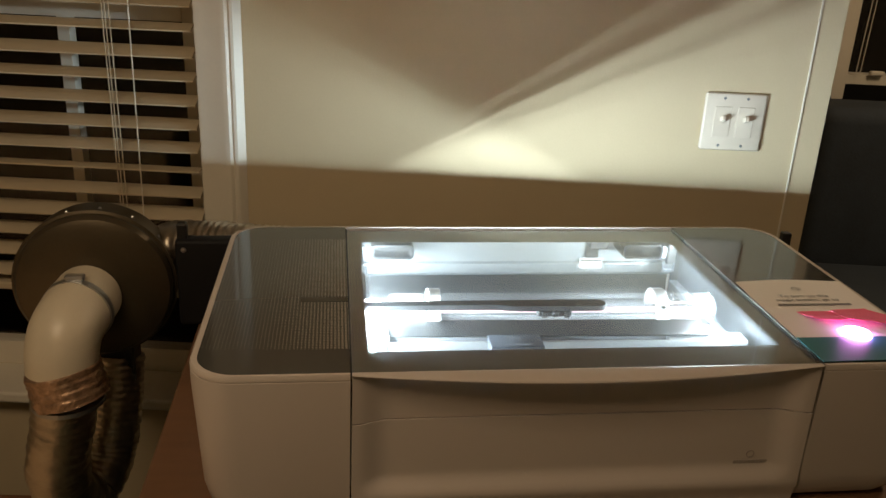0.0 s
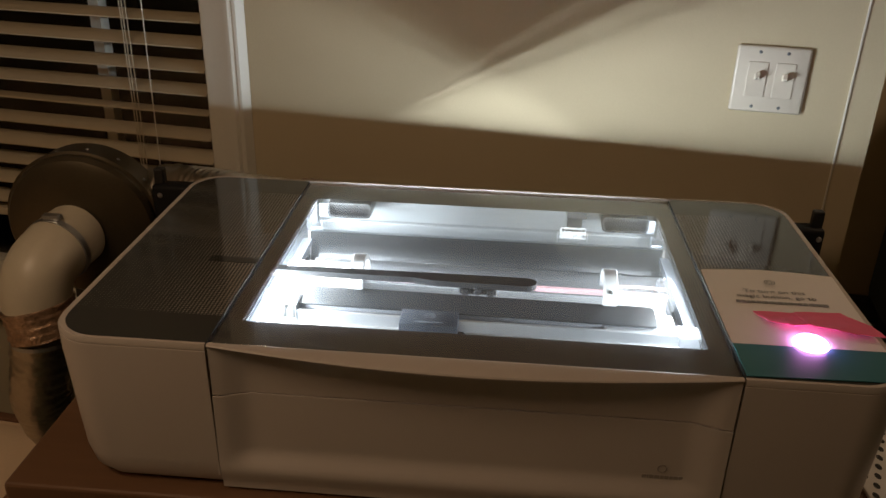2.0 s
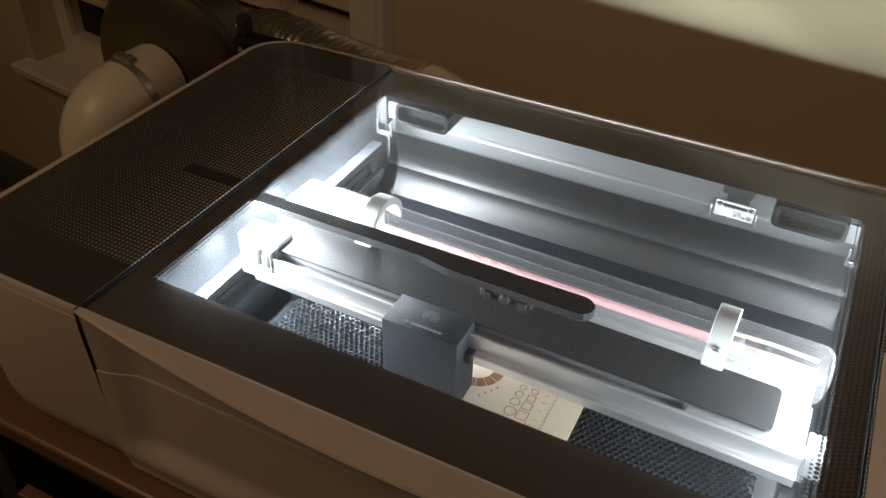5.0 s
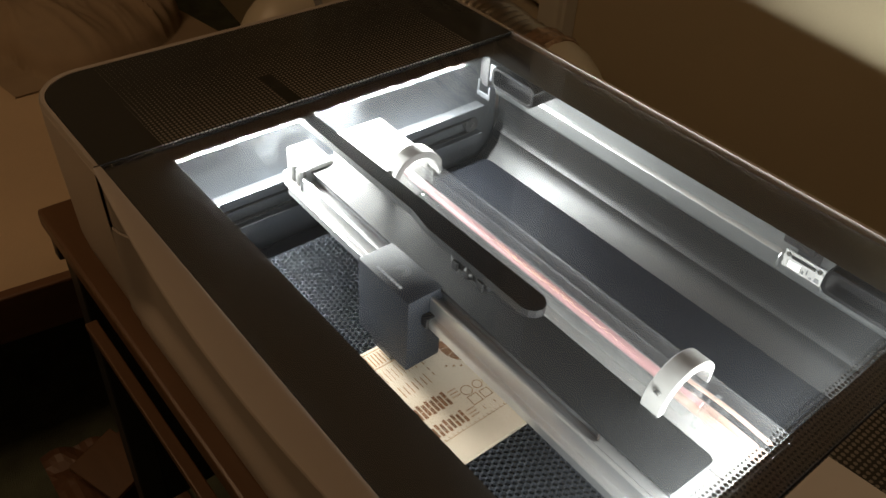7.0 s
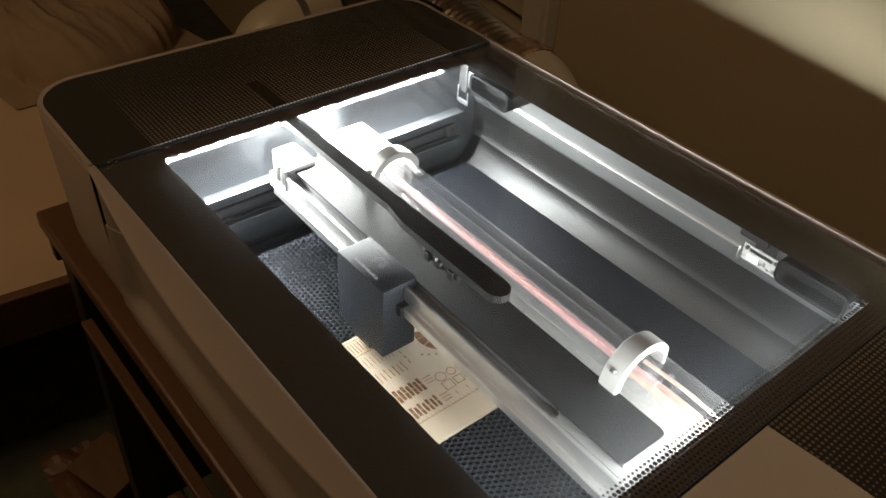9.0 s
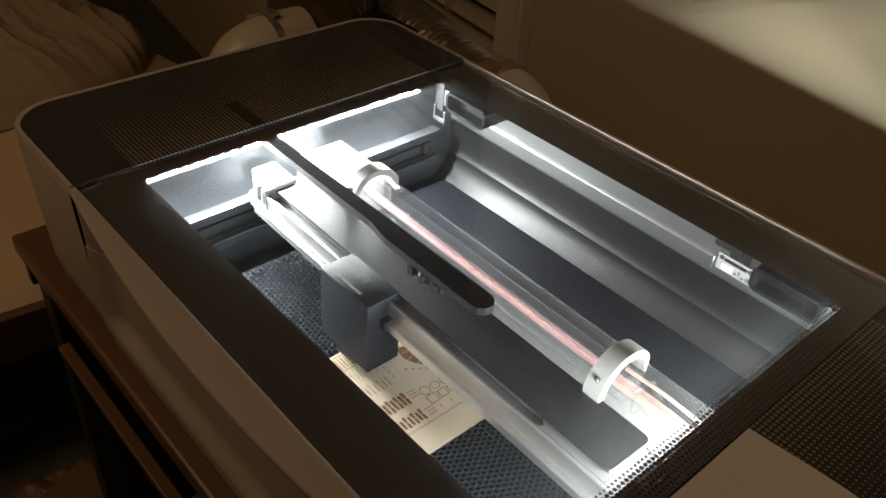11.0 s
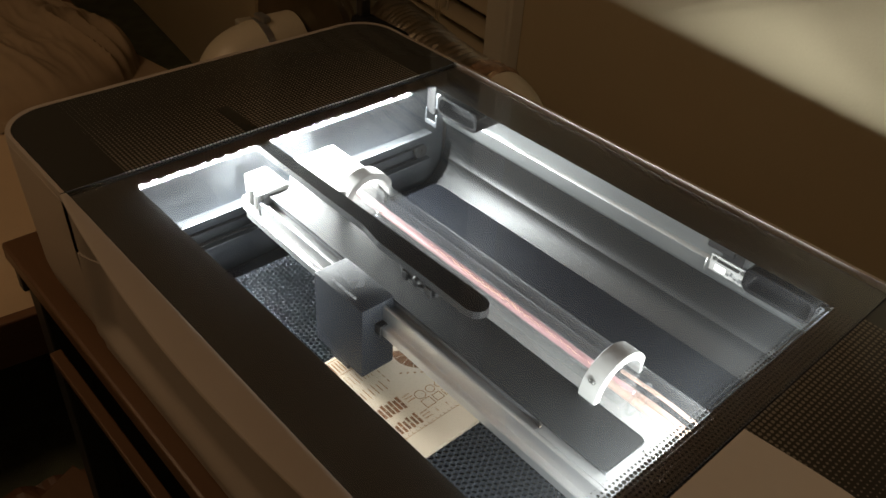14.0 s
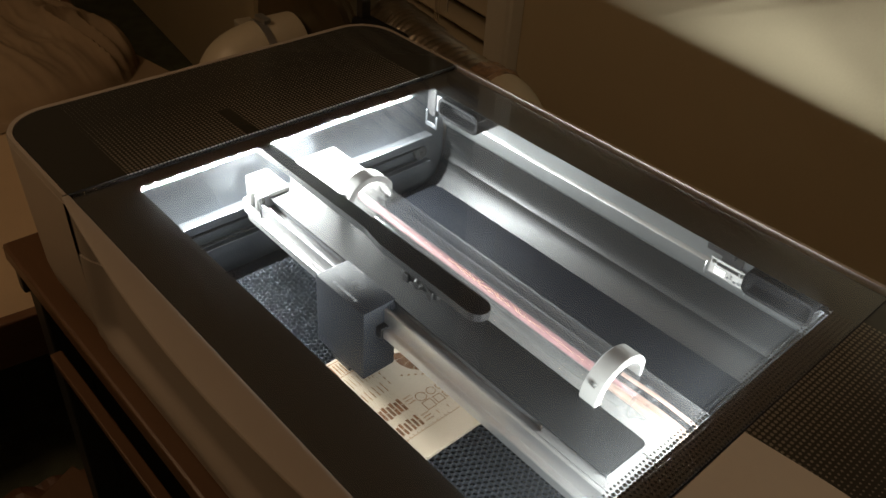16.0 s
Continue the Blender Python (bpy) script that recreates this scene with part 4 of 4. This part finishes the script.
words("To turn on this", 0.866, 0.2015, 0.0125, PRINT, card, TOP + 0.0032)
words("magic button, go to", 0.866, 0.1895, 0.0125, PRINT, card, TOP + 0.0022)
bm = bmesh.new()
xw = 0.812
for wd in (0.007, 0.007, 0.005, 0.007, 0.007, 0.002, 0.007, 0.003, 0.007, 0.009, 0.005, 0.007, 0.005, 0.007, 0.007, 0.002, 0.007, 0.007, 0.010):
    sheet(bm, rounded(xw, xw + wd * 0.86, 0.174, 0.1805, 0.0008, 2), TOP + 0.002, 0.0002)
    xw += wd * 0.97
part("printed_bar", bm, INK, card)
bm = bmesh.new()
for r in (0.003, 0.006):
    for k in range(24):
        a0, a1 = 2 * math.pi * k / 24, 2 * math.pi * (k + 1) / 24
        q = [bm.verts.new((0.866 + rr * math.cos(a), 0.2285 + rr * math.sin(a), TOP + 0.0048)) for rr, a in ((r, a0), (r + 0.0011, a0), (r + 0.0011, a1), (r, a1))]
        bm.faces.new(q)
part("emblem", bm, PRINT, card)

for k, (pts, h, label) in enumerate((
        ([(0.826, 0.152), (0.884, 0.153), (0.886, 0.118), (0.862, 0.112), (0.838, 0.122)], 0.012, "torn pink paper note curling over the card"),
        ([(0.874, 0.150), (0.93, 0.1535), (0.955, 0.123), (0.962, 0.093), (0.93, 0.098), (0.886, 0.112), (0.878, 0.128)], 0.007, "torn pink paper note lying over the card"))):
    bm = bmesh.new()
    n = 8
    cx, cy = sum(p[0] for p in pts) / len(pts), sum(p[1] for p in pts) / len(pts)
    rings = []
    for j in range(n + 1):
        f = 1 - j / n
        ring = []
        for i in range(len(pts)):
            for sub in range(4):
                p, q = pts[i], pts[(i + 1) % len(pts)]
                x, y = p[0] + (q[0] - p[0]) * sub / 4, p[1] + (q[1] - p[1]) * sub / 4
                x, y = cx + (x - cx) * f, cy + (y - cy) * f
                z = TOP + 0.0024 + 0.003 * k + h * sstep(0.15, 0.10, y) * 0.5 + 0.0015 * noise.noise(Vector((x * 60, y * 60, k)))
                ring.append(bm.verts.new((x, y, z)))
        rings.append(ring)
    m = len(rings[0])
    for a, b in zip(rings, rings[1:]):
        for i in range(m):
            bm.faces.new((a[i], a[(i + 1) % m], b[(i + 1) % m], b[i]))
    bmesh.ops.remove_doubles(bm, verts=bm.verts[:], dist=1e-6)
    bm.normal_update()
    bmesh.ops.solidify(bm, geom=bm.faces[:], thickness=0.0003)
    tagged(smooth(part("paper_note", bm, PINK)), label, "paper", "pink notes")


# ---- engraved board on the tray ----
board = thing("engraved_board", "pale maple plywood test board with engraved brown marks", "board")
BZ = 0.798
part("plywood", boxes((0.408, 0.5645, 0.085, 0.30, 0.7937, BZ, 0.0004, 1)), PLY, board)


def flat(bm, x0, x1, y0, y1, z=BZ + 0.0003):
    bm.faces.new([bm.verts.new(p) for p in ((x0, y0, z), (x1, y0, z), (x1, y1, z), (x0, y1, z))])


bm = bmesh.new()
flat(bm, 0.4115, 0.4125, 0.10, 0.178)
flat(bm, 0.4325, 0.4335, 0.10, 0.178)
for y in (0.1772,):
    flat(bm, 0.4125, 0.4325, y, y + 0.0008)
for k in range(20):
    y = 0.102 + k * 0.0037
    flat(bm, 0.4145, 0.4305, y, y + 0.0014)
part("engraved_strip", bm, SCORE, board)
for (x0, x1), mat, w, pitch_y, cnt in (((0.438, 0.454), SCORE, 0.0007, 0.0042, 18), ((0.463, 0.4775), SCORE, 0.0011, 0.0050, 15), ((0.491, 0.5085), CHAR, 0.0034, 0.0047, 16), ((0.5175, 0.5325), CHAR, 0.0030, 0.0047, 16)):
    bm = bmesh.new()
    for k in range(cnt):
        y = 0.178 - k * pitch_y
        off = 0.0022 if k % 2 else 0.0
        half = (x1 - x0) / 2
        flat(bm, x0 + off, x0 + half - 0.0004 + off, y - w, y)
        flat(bm, x0 + half + 0.0004 - off * 0.5, x1 - off * 0.5, y - w, y)
    part("engraved_marks", bm, mat, board)
bm = bmesh.new()


def ring_mark(bm, cx, cy, r, w, n=28, a0=0, a1=360):
    for k in range(n):
        p, q = radians(a0 + (a1 - a0) * k / n), radians(a0 + (a1 - a0) * (k + 1) / n)
        bm.faces.new([bm.verts.new((cx + rr * math.cos(a), cy + rr * math.sin(a), BZ + 0.0003)) for rr, a in ((r, p), (r + w, p), (r + w, q), (r, q))])


for y, r in ((0.198, 0.0058), (0.211, 0.005), (0.222, 0.0042), (0.232, 0.0036)):
    ring_mark(bm, 0.5035, y, r - 0.0007, 0.0009)
    x0, x1, y0, y1 = 0.516 - r, 0.516 + r, y - r, y + r
    for q in ((x0, x1, y0, y0 + 0.0009), (x0, x1, y1 - 0.0009, y1), (x0, x0 + 0.0009, y0, y1), (x1 - 0.0009, x1, y0, y1)):
        flat(bm, *q)
    flat(bm, 0.5265, 0.531, y - 0.0004, y + 0.0004)
part("scored_shapes", bm, SCORE, board)
bm = bmesh.new()
for k in range(30):
    y = 0.09 + k * 0.005
    flat(bm, 0.5375, 0.5383, y, y + 0.0036)
    flat(bm, 0.5355, 0.5375, y, y + 0.0008)
for k in range(8):
    for x in (0.4945, 0.4985, 0.5025, 0.5215, 0.5255, 0.5295):
        flat(bm, x, x + 0.0018, 0.1815 + 0.0012 * k, 0.1822 + 0.0012 * k)
for k in range(4):
    flat(bm, 0.443 + 0.008 * k, 0.447 + 0.008 * k, 0.185, 0.1862)
    flat(bm, 0.468 + 0.004 * k, 0.470 + 0.004 * k, 0.2005 + 0.006 * k, 0.203 + 0.006 * k)
part("ruler_marks", bm, SCORE, board)
bm = bmesh.new()
for k in range(9):
    ring_mark(bm, 0.452, 0.238, 0.0165, 0.0115, 6, -120 + 24 * k, -120 + 24 * k + 22.5)
part("engraved_dial", bm, CHAR, board)


# ---- fan and exhaust ducts ----
fan = thing("duct_fan", "dark bronze inline duct fan with white elbow and clamp", "fan")
FX, FY, FZ, FR = -0.257, 0.578, 0.811, 0.138
ax = pose(FX, FY, FZ, 90, 0, 4)          # axis towards the room
bm = bmesh.new()
lathe(bm, [(0, 0.01), (0.07, 0.008), (FR - 0.022, 0.002), (FR - 0.008, -0.004), (FR - 0.002, -0.012), (FR - 0.001, -0.02), (FR + 0.004, -0.022), (FR + 0.004, -0.03), (FR - 0.001, -0.032), (FR - 0.001, -0.085), (FR - 0.02, -0.1), (0.06, -0.11), (0.056, -0.13), (0, -0.13)], ax, 64)
smooth(part("casing", bm, BRONZE, fan, "dark bronze sheet-metal drum"), 25)
for a in range(-60, 300, 24):
    bm = bmesh.new()
    lathe(bm, [(0, 0.0025), (0.002, 0.002), (0.0032, 0)], ax @ pose(0, 0, -0.05, 0, 0, a) @ pose(FR - 0.001, 0, 0, 0, 90, 0), 10)
    part("rivet", bm, ALU, fan)
part("bracket", boxes((FX - 0.05, FX + 0.05, FY + 0.03, FY + 0.09, 0.60, FZ - FR + 0.02, 0.003)), BLACK_METAL, fan)
bm = bmesh.new()
bend = bezier([(FX - 0.008, FY - 0.008, FZ - 0.008), (FX - 0.011, FY - 0.07, FZ - 0.01), (FX - 0.017, FY - 0.115, FZ - 0.024), (FX - 0.021, FY - 0.134, FZ - 0.052), (FX - 0.023, FY - 0.138, FZ - 0.086)], 7)
sweep(bm, bend, 0.058, 40)
smooth(part("elbow", bm, ELBOW, fan, "white plastic elbow"), 50)
bm = bmesh.new()
for r0, r1, p in ((0.0612, 0.0612, 0),):
    ring0 = [Vector((FX - 0.009, FY - 0.062, FZ - 0.0095)), Vector((FX - 0.0105, FY - 0.074, FZ - 0.011))]
    sweep(bm, ring0, 0.0602, 40)
part("hose_clamp", bm, ALU, fan, "steel band clamp")
part("clamp_screw", boxes((FX - 0.024, FX + 0.008, FY - 0.077, FY - 0.062, FZ + 0.0475, FZ + 0.0575, 0.003)), ALU, fan)


def flex(name, pts, r, label, parent=None, n=16, ridge=0.0022, pitch_m=0.011):
    """Foil hose with ridges along a smooth line."""
    line = bezier(pts, n)
    dense, acc = [line[0]], 0
    step = pitch_m / 4
    for a, b in zip(line, line[1:]):
        m = max(1, int((b - a).length / step))
        dense += [a.lerp(b, (i + 1) / m) for i in range(m)]
    rad = [r + ridge * (0, 0.8, 1, 0.2)[i % 4] + 0.002 * noise.noise(p * 25) for i, p in enumerate(dense)]
    bm = bmesh.new()
    sweep(bm, dense, rad, 28)
    for v in bm.verts:
        v.co += Vector((noise.noise(v.co * 45), noise.noise(v.co * 45 + Vector((7, 0, 0))), noise.noise(v.co * 45 + Vector((0, 9, 0))))) * 0.0028
    return smooth(part(name, bm, FOIL, parent, label), 60)


duct = thing("exhaust_duct", "crumpled silver foil hose running from machine to fan", "duct")
ex, ey = FX - 0.023, FY - 0.138
flex("hose", [(ex, ey, FZ - 0.115), (ex - 0.01, ey - 0.003, FZ - 0.19), (ex - 0.028, ey, FZ - 0.27), (ex - 0.03, ey + 0.03, FZ - 0.36), (ex - 0.015, ey + 0.09, FZ - 0.4), (ex + 0.01, ey + 0.14, FZ - 0.36), (ex + 0.025, ey + 0.175, FZ - 0.27), (ex + 0.03, ey + 0.21, FZ - 0.17)], 0.051, "", duct)
flex("rear_hose", [(-0.2, 0.70, FZ + 0.01), (-0.13, 0.68, FZ + 0.04), (-0.05, 0.655, FZ + 0.05), (0.06, 0.625, FZ + 0.05), (0.165, 0.612, FZ + 0.048)], 0.051, "", duct)
bm = bmesh.new()
tp = [Vector((ex + 0.001 * i, ey - 0.0006 * i, FZ - 0.082 - 0.0045 * i)) for i in range(13)]
sweep(bm, tp, [0.0615 + 0.0016 * math.sin(i * 2.1) for i in range(13)], 40)
for v in bm.verts:
    v.co += Vector((noise.noise(v.co * 60), noise.noise(v.co * 60 + Vector((3, 0, 0))), 0)) * 0.003
smooth(part("joint_tape", bm, TAPE, duct, "crumpled brown foil tape"), 60)
bm = bmesh.new()
sweep(bm, [(ex + 0.004, ey - 0.003, FZ - 0.138), (ex + 0.004, ey - 0.003, FZ - 0.146)], 0.0585, 40)
part("wire_clamp", bm, ALU, duct)
bm = bmesh.new()
tp = [Vector((0.15 + 0.006 * i, 0.612, FZ + 0.048)) for i in range(8)]
sweep(bm, tp, [0.056 + 0.002 * math.sin(i * 2.4) for i in range(8)], 36)
for v in bm.verts:
    v.co += Vector((0, noise.noise(v.co * 60 + Vector((3, 0, 0))), noise.noise(v.co * 60))) * 0.004
smooth(part("joint_tape", bm, TAPE, duct), 60)
bm = bmesh.new()
sweep(bm, bezier([(0.175, 0.612, FZ + 0.048), (0.2, 0.611, FZ + 0.045), (0.227, 0.597, FZ + 0.04), (0.239, 0.57, FZ + 0.036), (0.239, 0.53, FZ + 0.036)], 7), 0.0545, 36)
smooth(part("elbow", bm, ELBOW, duct, "white plastic elbow at the machine's back"), 50)

# black boxes that stand on the table behind the machine
for x0, x1, zt, label in ((-0.112, 0.0, 0.905, "glossy black plastic box beside the fan"), (0.985, 1.066, 0.888, "black metal bracket behind the laser cutter")):
    bx = thing("black_box", label, "box")
    bm = bmesh.new()
    box(bm, x0, x1, 0.575, 0.61, 0.7385, zt, 0.008, 3)
    smooth(part("case", bm, BOX_BLACK, bx), 40)
    xk = x0 + 0.004 if x0 < 0 else x1 - 0.022
    part("post", boxes((xk, xk + 0.018, 0.585, 0.602, zt - 0.003, zt + 0.028, 0.003)), BLACK, bx)
    bm = bmesh.new()
    lathe(bm, [(0, 0.003), (0.004, 0.002), (0.005, 0)], pose(xk + 0.012, 0.575, zt - 0.018, 90), 14)
    part("bolt", bm, ALU, bx)

# dotted cloth on the table's end
cloth = thing("dotted_cloth", "white cloth with black oval dots on the table", "cloth")
bm = bmesh.new()
box(bm, 0.985, 1.088, -0.01, 0.5, 0.7385, 0.7445, 0.002, 2)
part("fabric", bm, CARD, cloth)
bm = bmesh.new()
for j in range(26):
    for i in range(6):
        cx, cy = 0.994 + 0.0165 * i + 0.008 * (j % 2), 0.0 + 0.019 * j
        bm.faces.new([bm.verts.new((cx + 0.004 * math.cos(2 * math.pi * k / 12), cy + 0.0062 * math.sin(2 * math.pi * k / 12), 0.7448)) for k in range(12)])
part("dots", bm, BLACK, cloth)


# ---- bed ----
bed = thing("bed", "low bed with brown wooden side and cream sheet", "bed")
bm = bmesh.new()
vs = grid(bm, 60, 60, lambda u, v: (-1.95 * (1 - u), -1.6 + 2.2 * v, 0.4 + 0.006 * noise.noise(Vector((u * 7, v * 9, 0))) + 0.004 * noise.noise(Vector((u * 22, v * 12, 3))) - 0.02 * sstep(0.985, 1.0, u) - 0.03 * sstep(0.99, 1, v)))
mattress = smooth(part("mattress", bm, SHEET, bed, "cream fitted sheet over a mattress"))
part("mattress_core", boxes((-1.95, -0.004, -1.6, 0.598, 0.3, 0.379)), SHEET, bed)
part("side_board", boxes((-0.002, 0.022, -1.62, 0.62, 0.285, 0.385, 0.004)), BED_WOOD, bed)
part("foot_board", boxes((-1.95, -0.0025, 0.6, 0.62, 0.285, 0.385, 0.004)), BED_WOOD, bed)
for y in (-1.55, 0.5):
    for x in (-1.9, -0.07):
        part("leg", boxes((x, x + 0.06, y, y + 0.06, 0, 0.2995)), BED_WOOD, bed)
bed.matrix_basis = pose(-0.392, -0.06, 0, 0, 0, -6)

blanket = thing("blanket", "crumpled grey-brown fleece blanket on the bed", "blanket")
bm = bmesh.new()
N = 110


def heap(u, v):
    x, y = (u - 0.5) * 2, (v - 0.5) * 2
    p = Vector((x * 1.6, y * 1.6, 0.3))
    wob = 0.16 * noise.noise(p * 1.3)
    r = math.sqrt(x * x + y * y) + wob
    dome = max(0.0, 1 - r * r) ** 0.42
    fold = 1 - abs(noise.noise(Vector((x * 1.3 + 1.2 * noise.noise(p), y * 2.8 + 1.6 * noise.noise(p * 0.8), 1.0))))
    fold2 = 1 - abs(noise.noise(Vector((x * 4 + noise.noise(p * 2), y * 9 + 2 * noise.noise(p), 4.0))))
    h = dome * (0.085 + 0.07 * fold ** 2.2 + 0.008 * fold2 ** 2 + 0.05 * noise.noise(p * 0.9)) + 0.002
    return (-1.37 + x * 0.38, 0.38 + y * 0.27 + 0.06 * x, 0.4035 + h)


grid(bm, N, N, heap)
bm.normal_update()
smooth(part("fleece", bm, BLANKET, blanket), 80)

# crumpled cardboard on the floor
carton = thing("cardboard_piece", "crumpled brown cardboard lying on the carpet", "cardboard")
bm = bmesh.new()
grid(bm, 16, 16, lambda u, v: (-0.34 + 0.27 * u + 0.04 * v, -0.1 + 0.19 * v, 0.006 + 0.03 * abs(noise.noise(Vector((u * 3, v * 3, 2)))) + 0.02 * u * v))
bm.normal_update()
bmesh.ops.solidify(bm, geom=bm.faces[:], thickness=0.004)
part("sheet", bm, BED_WOOD, carton)
bm = bmesh.new()
box(bm, -0.06, 0.06, -0.05, 0.05, 0.0, 0.012, 0.002, 2, pose(-0.2, -0.0, 0.055, 6, 4, 20))
part("flap", bm, TABLE, carton)


# ---- next room ----
w2 = thing("window_2", "white sash window with cords, night outside", "window", kind="structure")
w2.matrix_basis = ROOM
part("window_frame", boxes((1.771, 1.83, 2.17, 2.26, 0.55, 2.05), (2.74, 2.799, 2.17, 2.26, 0.55, 2.05), (1.83, 2.74, 2.18, 2.25, 0.551, 0.62), (1.83, 2.74, 2.18, 2.25, 0.985, 1.02), (1.83, 2.74, 2.18, 2.25, 1.99, 2.049)), WHITE_TRIM, w2)
part("pane", boxes((1.83, 2.74, 2.21, 2.215, 0.62, 0.985)), GLASS, w2)
part("pane", boxes((1.83, 2.74, 2.21, 2.215, 1.02, 1.99)), GLASS, w2)
part("latch", boxes((1.91, 1.96, 2.16, 2.18, 1.021, 1.037, 0.004)), WHITE_TRIM, w2)
for x in (1.855, 1.87):
    bm = bmesh.new()
    sweep(bm, [(x + 0.02, 2.16, 2.0), (x, 2.16, 1.03)], 0.0018, 6)
    part("cord", bm, WHITE_TRIM, w2)

sofa = thing("sofa", "dark navy fabric sofa in the next room", "sofa")
sofa.matrix_basis = ROOM
NAVY = surface("navy_fabric", (0.03, 0.04, 0.055), 0.85, vary=0.3, scale=10, bump=0.4)
bm = bmesh.new()
box(bm, 1.6, 3.6, 1.75, 2.0, 0.1, 0.965, 0.05, 4)
smooth(part("backrest", bm, NAVY, sofa))
bm = bmesh.new()
box(bm, 1.6, 3.6, 1.15, 1.749, 0.1, 0.45, 0.05, 4)
smooth(part("seat", bm, NAVY, sofa))
for y in (1.2, 1.9):
    for x in (1.65, 3.5):
        part("leg", boxes((x, x + 0.05, y, y + 0.05, 0, 0.11)), BLACK, sofa)

stand = thing("black_stand", "slim black upright stand in the next room", "stand")
stand.matrix_basis = ROOM
bm = bmesh.new()
sweep(bm, bezier([(1.70, 2.1, 0.02), (1.70, 2.1, 0.6), (1.71, 2.1, 0.92), (1.74, 2.1, 1.0)], 8), [0.05] * 17 + [0.045, 0.04, 0.034, 0.028, 0.022, 0.016, 0.01, 0.006], 16)
smooth(part("upright", bm, BLACK, stand))
part("base", boxes((1.58, 1.82, 2.0, 2.18, 0, 0.02, 0.005)), BLACK, stand)
